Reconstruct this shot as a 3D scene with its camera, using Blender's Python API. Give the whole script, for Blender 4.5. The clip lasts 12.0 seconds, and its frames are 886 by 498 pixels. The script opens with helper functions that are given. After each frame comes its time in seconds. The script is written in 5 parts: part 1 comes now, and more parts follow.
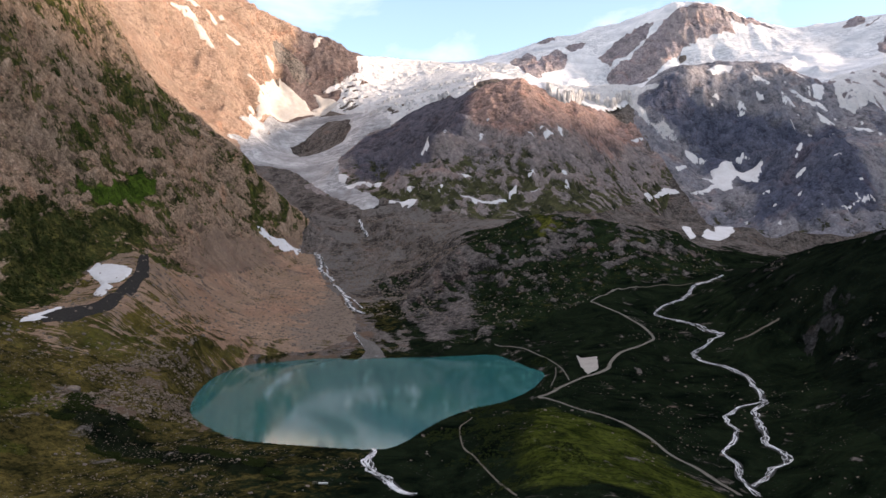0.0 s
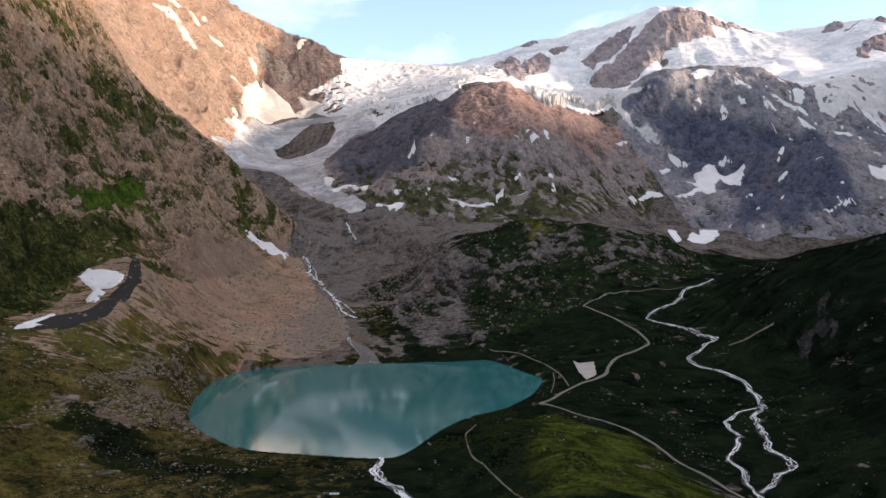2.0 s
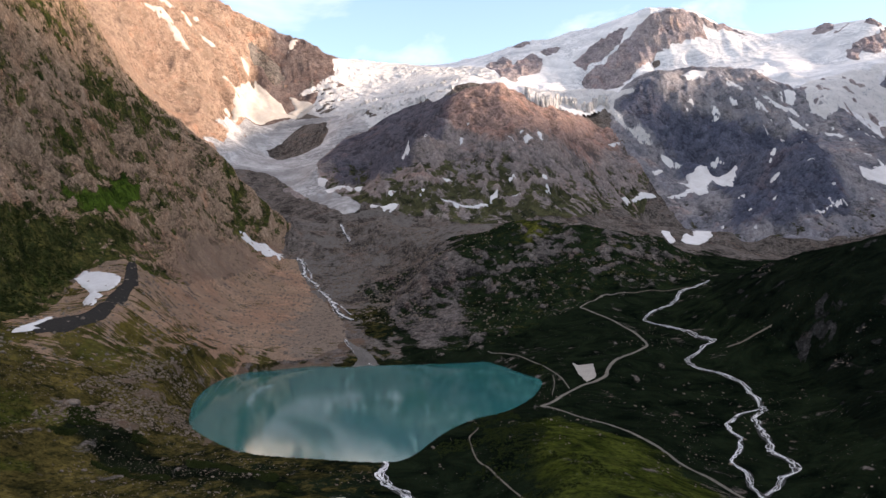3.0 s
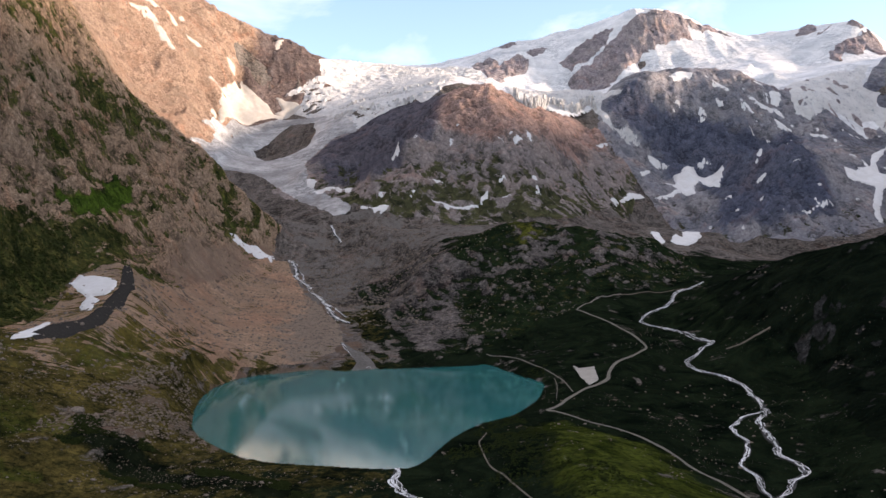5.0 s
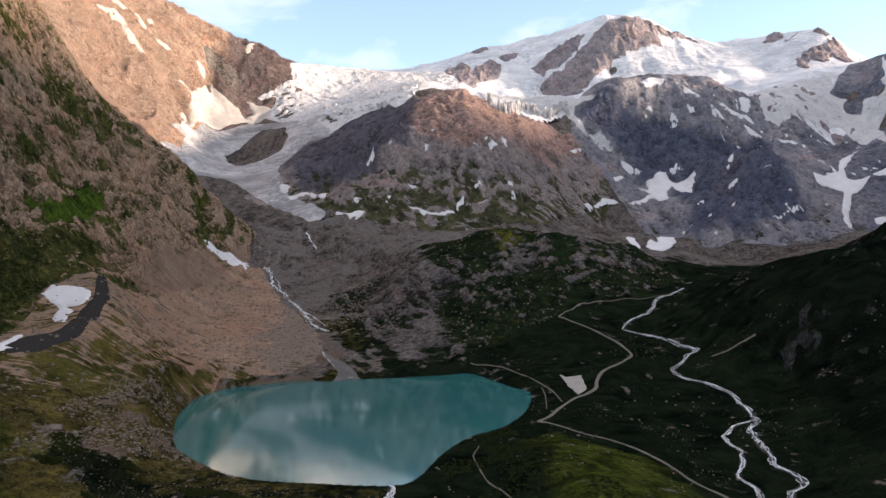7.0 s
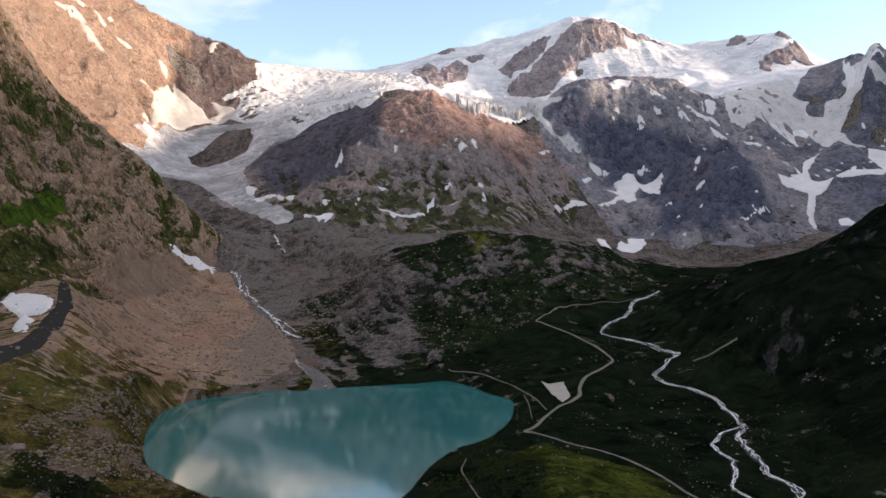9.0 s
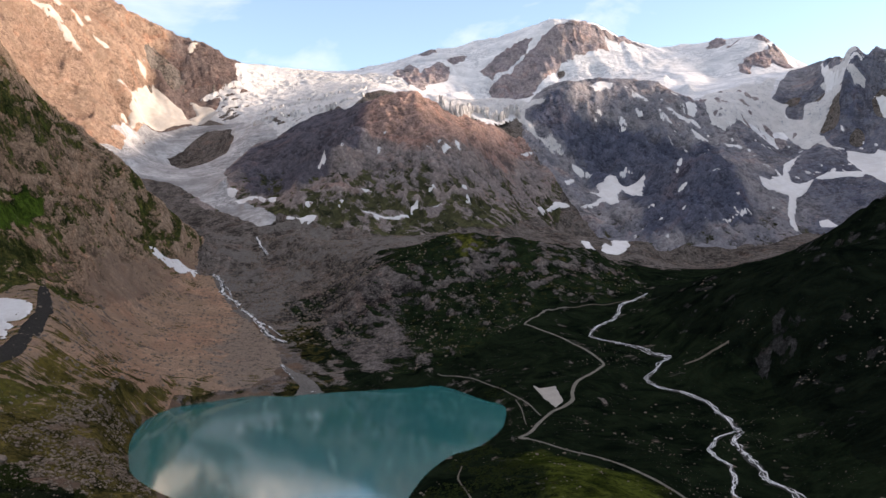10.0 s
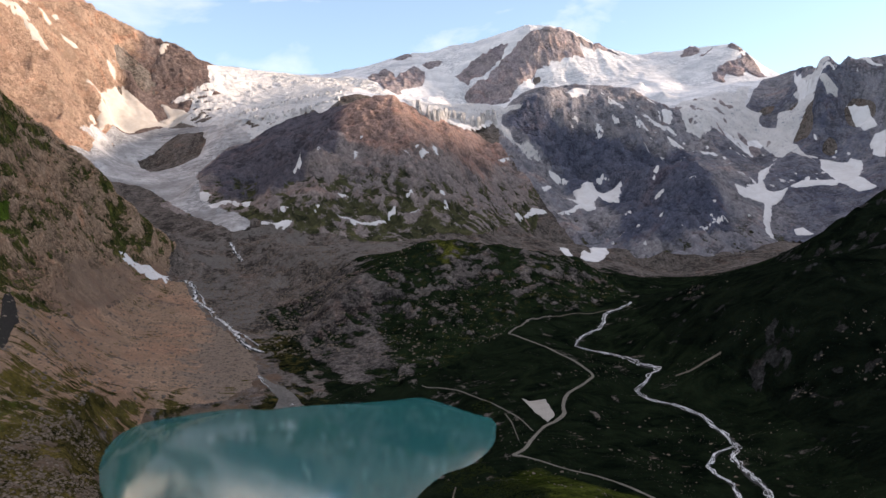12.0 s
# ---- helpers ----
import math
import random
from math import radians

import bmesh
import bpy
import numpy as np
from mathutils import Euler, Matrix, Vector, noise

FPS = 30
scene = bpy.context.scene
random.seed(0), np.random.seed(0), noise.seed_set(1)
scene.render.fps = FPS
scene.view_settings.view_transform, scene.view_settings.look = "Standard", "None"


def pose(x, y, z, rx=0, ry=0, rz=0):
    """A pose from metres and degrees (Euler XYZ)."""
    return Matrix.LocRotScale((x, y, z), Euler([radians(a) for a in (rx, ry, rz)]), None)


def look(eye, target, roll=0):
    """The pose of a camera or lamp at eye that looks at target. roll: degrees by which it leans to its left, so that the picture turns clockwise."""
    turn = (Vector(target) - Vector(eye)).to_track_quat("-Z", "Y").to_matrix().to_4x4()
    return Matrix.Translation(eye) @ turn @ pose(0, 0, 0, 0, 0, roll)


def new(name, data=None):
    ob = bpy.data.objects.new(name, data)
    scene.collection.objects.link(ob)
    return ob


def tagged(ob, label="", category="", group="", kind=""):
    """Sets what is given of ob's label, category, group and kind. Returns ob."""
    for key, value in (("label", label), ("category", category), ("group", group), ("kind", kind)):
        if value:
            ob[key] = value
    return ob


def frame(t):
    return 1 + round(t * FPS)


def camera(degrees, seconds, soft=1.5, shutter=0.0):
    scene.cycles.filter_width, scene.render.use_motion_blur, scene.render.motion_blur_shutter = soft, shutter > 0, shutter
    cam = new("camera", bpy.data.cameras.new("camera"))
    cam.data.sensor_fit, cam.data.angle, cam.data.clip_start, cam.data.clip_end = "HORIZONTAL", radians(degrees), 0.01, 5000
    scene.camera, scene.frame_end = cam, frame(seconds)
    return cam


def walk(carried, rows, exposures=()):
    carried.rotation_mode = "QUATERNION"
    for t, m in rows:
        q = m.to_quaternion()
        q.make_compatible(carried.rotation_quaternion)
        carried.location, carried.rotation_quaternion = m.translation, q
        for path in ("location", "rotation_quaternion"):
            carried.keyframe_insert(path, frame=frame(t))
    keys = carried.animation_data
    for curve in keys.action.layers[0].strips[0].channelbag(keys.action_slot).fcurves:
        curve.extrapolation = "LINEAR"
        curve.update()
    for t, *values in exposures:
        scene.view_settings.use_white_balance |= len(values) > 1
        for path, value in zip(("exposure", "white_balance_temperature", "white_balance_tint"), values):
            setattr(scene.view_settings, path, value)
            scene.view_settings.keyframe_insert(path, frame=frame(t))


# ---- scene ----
# ---------------- camera ----------------
cam = camera(57.08, 12.0)


def aim(x, y, z, yaw, pitch, roll):
    a, b = radians(yaw), radians(pitch)
    return look((x, y, z), (x - math.sin(a) * math.cos(b), y + math.cos(a) * math.cos(b), z + math.sin(b)), roll)


# seconds, place, yaw, pitch, roll
PATH = [
    (0.0, 0.02, 0.00, 159.93, 0.000, -0.795, -1.371),
    (0.5, -5.15, 0.50, 161.33, -0.361, -0.779, -1.379),
    (1.0, -10.31, 0.74, 162.59, -0.718, -0.747, -1.388),
    (1.5, -15.61, 1.22, 163.88, -1.098, -0.726, -1.386),
    (2.0, -20.85, 1.81, 165.07, -1.438, -0.714, -1.383),
    (2.5, -26.11, 2.72, 166.33, -1.781, -0.710, -1.389),
    (3.0, -31.41, 3.46, 167.61, -2.116, -0.712, -1.396),
    (5.0, -52.61, 6.76, 172.43, -3.321, -0.763, -1.526),
    (5.5, -57.78, 9.16, 173.47, -3.644, -0.692, -1.556),
    (6.0, -62.74, 12.88, 174.64, -4.210, -0.640, -1.595),
    (6.5, -67.00, 17.40, 175.94, -4.847, -0.568, -1.621),
    (7.0, -70.50, 22.82, 177.13, -5.503, -0.514, -1.657),
    (9.0, -84.90, 49.50, 181.51, -8.025, -0.510, -1.861),
    (9.5, -90.12, 57.00, 182.39, -8.687, -0.506, -1.922),
    (10.0, -95.26, 65.26, 183.30, -9.479, -0.444, -1.917),
    (10.5, -99.56, 73.65, 184.12, -10.190, -0.345, -1.815),
    (11.0, -102.92, 82.19, 185.06, -10.707, -0.272, -1.710),
    (11.5, -105.32, 90.93, 186.07, -11.168, -0.209, -1.671),
    (12.0, -107.17, 99.73, 186.62, -11.516, -0.134, -1.646),
]
walk(cam, [(r[0], aim(*r[1:])) for r in PATH], exposures=[(0.0, 2.08 + 0.13, 6450.0, 10.0), (7.0, 2.08 + 0.03, 6450.0, 10.0), (12.0, 2.08 - 0.09, 6450.0, 10.0)])

# ---------------- sky and sun ----------------
SUN_AZIMUTH, SUN_HEIGHT = 97.0, 10.0  # degrees clockwise from +y, and above the horizon
world = bpy.data.worlds.new("evening_sky")
scene.world = world
world.use_nodes = True
nt = world.node_tree
nt.nodes.clear()
wout = nt.nodes.new("ShaderNodeOutputWorld")
wbg = nt.nodes.new("ShaderNodeBackground")
sky = nt.nodes.new("ShaderNodeTexSky")
sky.sky_type, sky.sun_disc = "NISHITA", False
sky.sun_elevation, sky.sun_rotation = radians(SUN_HEIGHT), radians(SUN_AZIMUTH)
sky.altitude, sky.air_density, sky.dust_density, sky.ozone_density = 2000, 1.0, 2.0, 1.0
wtc = nt.nodes.new("ShaderNodeTexCoord")
wsep = nt.nodes.new("ShaderNodeSeparateXYZ")
nt.links.new(wtc.outputs["Generated"], wsep.inputs[0])


def wmath(op, a, b):
    n = nt.nodes.new("ShaderNodeMath")
    n.operation = op
    for k, v in enumerate((a, b)):
        if isinstance(v, (int, float)):
            n.inputs[k].default_value = v
        else:
            nt.links.new(v, n.inputs[k])
    return n.outputs[0]


up = wmath("ADD", wmath("MAXIMUM", wsep.outputs[2], 0.0), 0.22)
wcom = nt.nodes.new("ShaderNodeCombineXYZ")
nt.links.new(wmath("DIVIDE", wsep.outputs[0], up), wcom.inputs[0])
nt.links.new(wmath("DIVIDE", wsep.outputs[1], up), wcom.inputs[1])
wn = nt.nodes.new("ShaderNodeTexNoise")
wn.inputs["Scale"].default_value, wn.inputs["Detail"].default_value = 2.1, 7.0
wn.inputs["Roughness"].default_value, wn.inputs["Distortion"].default_value = 0.55, 0.35
nt.links.new(wcom.outputs[0], wn.inputs["Vector"])
wr = nt.nodes.new("ShaderNodeMapRange")
wr.inputs[1].default_value, wr.inputs[2].default_value = 0.50, 0.76
overhead_fill = nt.nodes.new("ShaderNodeMapRange")  # unseen clouds added overhead to raise the ambient light
for k, v in enumerate((0.27, 0.42, 0.0, 0.13)):
    overhead_fill.inputs[k + 1].default_value = v
nt.links.new(wsep.outputs[2], overhead_fill.inputs[0])
nt.links.new(wmath("ADD", wn.outputs[0], overhead_fill.outputs[0]), wr.inputs[0])
wmix = nt.nodes.new("ShaderNodeMixRGB")
wmix.inputs[2].default_value = (5.7, 5.05, 4.95, 1)
thin = nt.nodes.new("ShaderNodeMapRange")  # clouds stay thin and veil-like low in the sky
for k, v in enumerate((0.27, 0.37, 0.5, 0.9)):
    thin.inputs[k + 1].default_value = v
nt.links.new(wsep.outputs[2], thin.inputs[0])
nt.links.new(wmath("MAXIMUM", wmath("MULTIPLY", wr.outputs[0], thin.outputs[0]), 0.06), wmix.inputs[0])
nt.links.new(sky.outputs[0], wmix.inputs[1])
nt.links.new(wmix.outputs[0], wbg.inputs[0])
wbg.inputs[1].default_value = 0.09
nt.links.new(wbg.outputs[0], wout.inputs[0])

sun = new("sun", bpy.data.lights.new("sun", "SUN"))
sun.data.energy, sun.data.angle, sun.data.color = 2.75, radians(5.0), (1.0, 0.76, 0.58)
a, b = radians(SUN_AZIMUTH), radians(SUN_HEIGHT)
sun.matrix_world = look((0, 0, 3000), Vector((0, 0, 3000)) - Vector((math.sin(a) * math.cos(b), math.cos(a) * math.cos(b), math.sin(b))))


# ---------------- materials ----------------
class Nodes:
    """A short hand for a material's nodes."""

    def __init__(self, name):
        self.mat = bpy.data.materials.new(name)
        self.mat.use_nodes = True
        self.tree = self.mat.node_tree
        self.bsdf = self.tree.nodes["Principled BSDF"]
        self.pos = self.add("ShaderNodeNewGeometry").outputs["Position"]

    def add(self, kind, **values):
        n = self.tree.nodes.new(kind)
        for k, v in values.items():
            setattr(n, k, v)
        return n

    def put(self, value, socket):
        if isinstance(value, bpy.types.NodeSocket):
            self.tree.links.new(value, socket)
        else:
            socket.default_value = value

    def math(self, op, a, b=0.0):
        n = self.add("ShaderNodeMath", operation=op)
        self.put(a, n.inputs[0]), self.put(b, n.inputs[1])
        return n.outputs[0]

    def noise(self, size, detail=6.0, rough=0.6, stretch=(1, 1, 1), warp=0.0, turn=0.0):
        m = self.add("ShaderNodeVectorMath", operation="MULTIPLY")
        if turn:
            r = self.add("ShaderNodeVectorRotate", rotation_type="Z_AXIS")
            self.put(self.pos, r.inputs["Vector"]), self.put(radians(turn), r.inputs["Angle"])
            self.put(r.outputs[0], m.inputs[0])
        else:
            self.put(self.pos, m.inputs[0])
        m.inputs[1].default_value = [s / size for s in stretch]
        n = self.add("ShaderNodeTexNoise")
        self.put(m.outputs[0], n.inputs["Vector"])
        n.inputs["Scale"].default_value, n.inputs["Detail"].default_value = 1.0, detail
        n.inputs["Roughness"].default_value, n.inputs["Distortion"].default_value = rough, warp
        return n.outputs[0]

    def voronoi(self, size, feature="F1", stretch=(1, 1, 1)):
        m = self.add("ShaderNodeVectorMath", operation="MULTIPLY")
        self.put(self.pos, m.inputs[0])
        m.inputs[1].default_value = [s / size for s in stretch]
        n = self.add("ShaderNodeTexVoronoi", feature=feature)
        self.put(m.outputs[0], n.inputs["Vector"])
        n.inputs["Scale"].default_value = 1.0
        return n.outputs["Distance"]

    def span(self, value, a, b, lo=0.0, hi=1.0):
        n = self.add("ShaderNodeMapRange")
        self.put(value, n.inputs[0])
        for k, v in enumerate((a, b, lo, hi)):
            n.inputs[k + 1].default_value = v
        return n.outputs[0]

    def mix(self, f, a, b, mode="MIX"):
        n = self.add("ShaderNodeMixRGB", blend_type=mode)
        self.put(f, n.inputs[0])
        self.put((*a, 1) if isinstance(a, tuple) else a, n.inputs[1])
        self.put((*b, 1) if isinstance(b, tuple) else b, n.inputs[2])
        return n.outputs[0]

    def attr(self, name):
        return self.add("ShaderNodeAttribute", attribute_name=name).outputs["Fac"]

    def slope(self):
        """How level the surface lies: 1 flat, 0 upright."""
        s = self.add("ShaderNodeSeparateXYZ")
        self.put(self.tree.nodes["Geometry"].outputs["Normal"], s.inputs[0])
        return s.outputs[2]

    def bump(self, value, distance, strength=1.0, after=None):
        n = self.add("ShaderNodeBump")
        n.inputs["Strength"].default_value, n.inputs["Distance"].default_value = strength, distance
        self.put(value, n.inputs["Height"])
        if after is not None:
            self.put(after, n.inputs["Normal"])
        return n.outputs[0]

    def done(self, color, rough=0.9, normal=None, spec=0.0):
        self.put((*color, 1) if isinstance(color, tuple) else color, self.bsdf.inputs["Base Color"])
        self.put(rough, self.bsdf.inputs["Roughness"])
        self.bsdf.inputs["Specular IOR Level"].default_value = spec
        if normal is not None:
            self.put(normal, self.bsdf.inputs["Normal"])
        return self.mat


def land_material(name, rock, dark, light, tint, grass=(0.0078, 0.0138, 0.0078), grass_dry=(0.066, 0.056, 0.018), shrub=(0.0065, 0.0090, 0.0058),
                  lush_or_lit=(0.035, 0.046, 0.010), scree=(0.125, 0.098, 0.070), gravel=(0.178, 0.164, 0.152), grain=1.0, relief=2.5, contrast=1.0, long=1.0, cracks=0.55, tuft=32.0, blotch=0.7, streaks=0.0):
    """Rock, scree and turf, laid out by the masks that the land carries."""
    n = Nodes(name)
    big, mid = n.noise(170, 5, warp=0.5), n.noise(26 * grain, 9, 0.66, (1, long, 1), 0.7)
    beds = n.noise(11 * grain, 8, 0.7, (0.5, 0.5 * long, 1.2), 1.5)
    fine = n.noise(3.2 * grain, 6, 0.7)
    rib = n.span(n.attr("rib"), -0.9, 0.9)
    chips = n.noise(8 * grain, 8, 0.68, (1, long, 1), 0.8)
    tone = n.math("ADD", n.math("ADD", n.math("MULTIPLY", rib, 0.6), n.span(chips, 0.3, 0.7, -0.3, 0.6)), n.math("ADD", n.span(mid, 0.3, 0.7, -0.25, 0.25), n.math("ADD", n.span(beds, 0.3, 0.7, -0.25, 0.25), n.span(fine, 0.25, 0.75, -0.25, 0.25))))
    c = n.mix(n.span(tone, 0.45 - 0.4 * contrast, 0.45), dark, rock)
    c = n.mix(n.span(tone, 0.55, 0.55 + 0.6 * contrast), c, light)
    c = n.mix(n.span(big, 0.4, 0.62, 0, 0.7), c, n.mix(1.0, c, tint, "MULTIPLY"))
    blot = n.noise(62 * grain, 6, 0.66, (1, long, 0.7), 1.2)
    c = n.mix(n.span(blot, 0.54, 0.66, 0, 0.7), c, n.mix(1.0, c, (1.22, 0.98, 0.88), "MULTIPLY"))
    c = n.mix(n.span(blot, 0.34, 0.46, 0.75, 0), c, n.mix(1.0, c, (blotch, blotch * 1.02, blotch * 1.06), "MULTIPLY"))
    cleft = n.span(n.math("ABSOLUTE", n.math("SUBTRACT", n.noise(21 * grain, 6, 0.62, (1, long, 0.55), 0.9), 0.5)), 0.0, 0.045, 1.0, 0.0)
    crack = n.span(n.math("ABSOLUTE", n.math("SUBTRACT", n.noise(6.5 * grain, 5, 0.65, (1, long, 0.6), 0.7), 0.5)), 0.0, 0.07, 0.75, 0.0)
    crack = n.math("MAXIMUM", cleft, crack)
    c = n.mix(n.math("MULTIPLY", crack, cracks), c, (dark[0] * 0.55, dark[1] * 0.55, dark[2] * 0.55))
    # Reddish rock, plus a warm brighter tint for the sun on it.
    c = n.mix(n.span(n.math("ADD", n.attr("sunlit_rust"), n.span(mid, 0.25, 0.75, -0.35, 0.35)), 0.3, 0.8, 0, 0.9), c, n.mix(1.0, c, (1.3, 1.03, 0.92), "MULTIPLY"))
    # Shade of the far faces as a blue-dark tint; elsewhere a darker rock.
    c = n.mix(n.span(n.math("ADD", n.attr("shade_dark_rock"), n.span(mid, 0.25, 0.75, -0.35, 0.35)), 0.3, 0.8, 0, 0.9), c, n.mix(1.0, c, (0.37, 0.42, 0.55), "MULTIPLY"))
    s = n.mix(n.span(mid, 0.35, 0.65), scree, (scree[0] * 0.66, scree[1] * 0.66, scree[2] * 0.66))
    s = n.mix(n.span(fine, 0.45, 0.75, 0, 0.8), s, (scree[0] * 1.35, scree[1] * 1.35, scree[2] * 1.38))
    s = n.mix(n.span(n.noise(6, 5, 0.7), 0.55, 0.7, 0, 0.6), s, (scree[0] * 0.4, scree[1] * 0.4, scree[2] * 0.4))
    s = n.mix(n.span(n.noise(75, 6, 0.65, warp=1.0), 0.42, 0.62, 0, 0.85), s, (scree[0] * 0.55, scree[1] * 0.56, scree[2] * 0.56))
    s = n.mix(n.span(n.noise(11, 7, 0.68, (0.14, 1, 0.0), 0.4, -17), 0.44, 0.6, 0, 0.6), s, (scree[0] * 0.5, scree[1] * 0.5, scree[2] * 0.48))
    s = n.mix(n.span(n.noise(2.4, 4, 0.75), 0.48, 0.62, 0, 0.8), s, (scree[0] * 0.45, scree[1] * 0.47, scree[2] * 0.5))
    s = n.mix(n.span(n.noise(28, 8, 0.74, warp=1.3), 0.47, 0.6, 0, 0.85), s, (scree[0] * 0.58, scree[1] * 0.6, scree[2] * 0.64))
    s = n.mix(n.span(big, 0.44, 0.6, 0, 0.9), s, n.mix(1.0, s, (1.05, 0.93, 0.90), "MULTIPLY"))
    c = n.mix(n.span(n.math("ADD", n.attr("scree"), n.span(mid, 0.25, 0.75, -0.4, 0.4)), 0.4, 0.65), c, s)
    v = n.mix(n.span(fine, 0.3, 0.7), gravel, (gravel[0] * 0.6, gravel[1] * 0.6, gravel[2] * 0.6))
    v = n.mix(n.span(n.noise(9, 7, 0.7, warp=1.0), 0.52, 0.66, 0, 0.8), v, (gravel[0] * 0.28, gravel[1] * 0.28, gravel[2] * 0.29))
    c = n.mix(n.span(n.math("ADD", n.attr("gravel"), n.span(mid, 0.25, 0.75, -0.4, 0.4)), 0.4, 0.6), c, v)
    patch = n.noise(13, 8, 0.7, warp=0.9)
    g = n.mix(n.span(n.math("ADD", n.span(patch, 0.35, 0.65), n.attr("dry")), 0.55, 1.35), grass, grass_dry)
    g = n.mix(n.span(n.math("ADD", n.attr("lush_or_lit"), n.span(mid, 0.25, 0.75, -0.35, 0.35)), 0.3, 0.75), g, lush_or_lit)
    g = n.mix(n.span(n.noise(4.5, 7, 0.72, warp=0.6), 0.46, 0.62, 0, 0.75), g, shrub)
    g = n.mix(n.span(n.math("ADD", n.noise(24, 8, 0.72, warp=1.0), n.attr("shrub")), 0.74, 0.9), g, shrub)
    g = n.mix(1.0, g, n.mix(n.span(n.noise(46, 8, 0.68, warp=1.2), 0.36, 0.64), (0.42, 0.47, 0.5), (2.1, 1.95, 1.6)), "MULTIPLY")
    cover = n.math("ADD", n.attr("grass"), n.math("ADD", n.span(n.noise(tuft, 9, 0.74, (1, long, 1), 0.8), 0.25, 0.75, -0.55, 0.55), n.span(rib, 0.2, 0.8, 0.25, -0.25)))
    if streaks:  # turf that creeps down in thin lines
        rill = n.noise(5.5, 6, 0.7, (0.06, 1, 0.0), 0.35, -17)
        cover = n.math("ADD", cover, n.math("MULTIPLY", n.span(rill, 0.3, 0.7, -0.5, 0.5), streaks))
    c = n.mix(n.span(cover, 0.42, 0.58), c, g)
    spots = n.math("MULTIPLY", n.span(n.voronoi(4.2), 0.06, 0.2, 1.0, 0.0), n.span(n.noise(35, 5, 0.7), 0.5, 0.62))
    c = n.mix(n.math("MULTIPLY", spots, 0.3), c, light)
    hgt = n.math("ADD", n.math("SUBTRACT", beds, n.math("MULTIPLY", crack, 0.35)), n.math("ADD", n.math("MULTIPLY", mid, 1.2), n.math("MULTIPLY", fine, 0.4)))
    return n.done(c, n.span(fine, 0.3, 0.7, 0.8, 0.98), n.bump(hgt, relief, 1.0))


M_FLANK = land_material("brown_cliff_rock", (0.335, 0.24, 0.168), (0.115, 0.086, 0.063), (0.45, 0.34, 0.255), (1.0, 0.91, 0.84), contrast=0.8, long=0.6, grain=0.8, relief=2.5, scree=(0.33, 0.236, 0.172), lush_or_lit=(0.045, 0.076, 0.013), grass=(0.026, 0.033, 0.013), grass_dry=(0.095, 0.085, 0.030), shrub=(0.012, 0.017, 0.009), tuft=10.0, cracks=0.75)
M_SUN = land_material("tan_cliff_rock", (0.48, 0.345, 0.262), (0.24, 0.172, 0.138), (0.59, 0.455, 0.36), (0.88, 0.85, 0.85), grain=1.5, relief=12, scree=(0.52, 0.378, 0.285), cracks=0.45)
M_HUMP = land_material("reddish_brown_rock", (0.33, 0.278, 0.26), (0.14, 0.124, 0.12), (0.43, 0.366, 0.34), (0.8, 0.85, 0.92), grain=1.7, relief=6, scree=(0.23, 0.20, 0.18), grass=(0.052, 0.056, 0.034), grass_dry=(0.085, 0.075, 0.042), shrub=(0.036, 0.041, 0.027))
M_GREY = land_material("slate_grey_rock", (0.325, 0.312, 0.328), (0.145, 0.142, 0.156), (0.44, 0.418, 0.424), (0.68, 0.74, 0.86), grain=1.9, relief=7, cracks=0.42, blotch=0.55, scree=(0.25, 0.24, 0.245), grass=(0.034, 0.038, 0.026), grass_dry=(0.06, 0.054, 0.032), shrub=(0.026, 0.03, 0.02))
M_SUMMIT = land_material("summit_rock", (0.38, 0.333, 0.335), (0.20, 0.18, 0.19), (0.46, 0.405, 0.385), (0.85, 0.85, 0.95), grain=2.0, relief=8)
# The bright green given here colours the sunlit spot on the crest.
M_HILL = land_material("turf_and_outcrop", (0.115, 0.102, 0.096), (0.022, 0.021, 0.021), (0.225, 0.20, 0.185), (0.9, 0.9, 0.9), contrast=0.7, tuft=18.0, lush_or_lit=(0.085, 0.09, 0.02))
# Turf and rock of the shaded hill; the shade is in these darker colours.
M_DARK = land_material("shade_dark_turf", (0.034, 0.034, 0.033), (0.012, 0.012, 0.012), (0.085, 0.083, 0.081), (0.9, 0.9, 0.9), grass=(0.0044, 0.0072, 0.0056), grass_dry=(0.015, 0.020, 0.011), shrub=(0.0045, 0.0063, 0.0042))
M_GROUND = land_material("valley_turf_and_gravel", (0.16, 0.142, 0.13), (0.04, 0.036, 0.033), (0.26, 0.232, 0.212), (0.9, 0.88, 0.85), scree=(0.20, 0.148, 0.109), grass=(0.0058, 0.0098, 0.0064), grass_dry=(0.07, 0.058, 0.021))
M_MORAINE = land_material("moraine_scree", (0.26, 0.192, 0.15), (0.10, 0.078, 0.064), (0.37, 0.28, 0.225), (0.9, 0.86, 0.84), scree=(0.45, 0.31, 0.214), gravel=(0.27, 0.214, 0.172), cracks=0.3, streaks=1.3, grass=(0.042, 0.040, 0.018), shrub=(0.03, 0.03, 0.014))


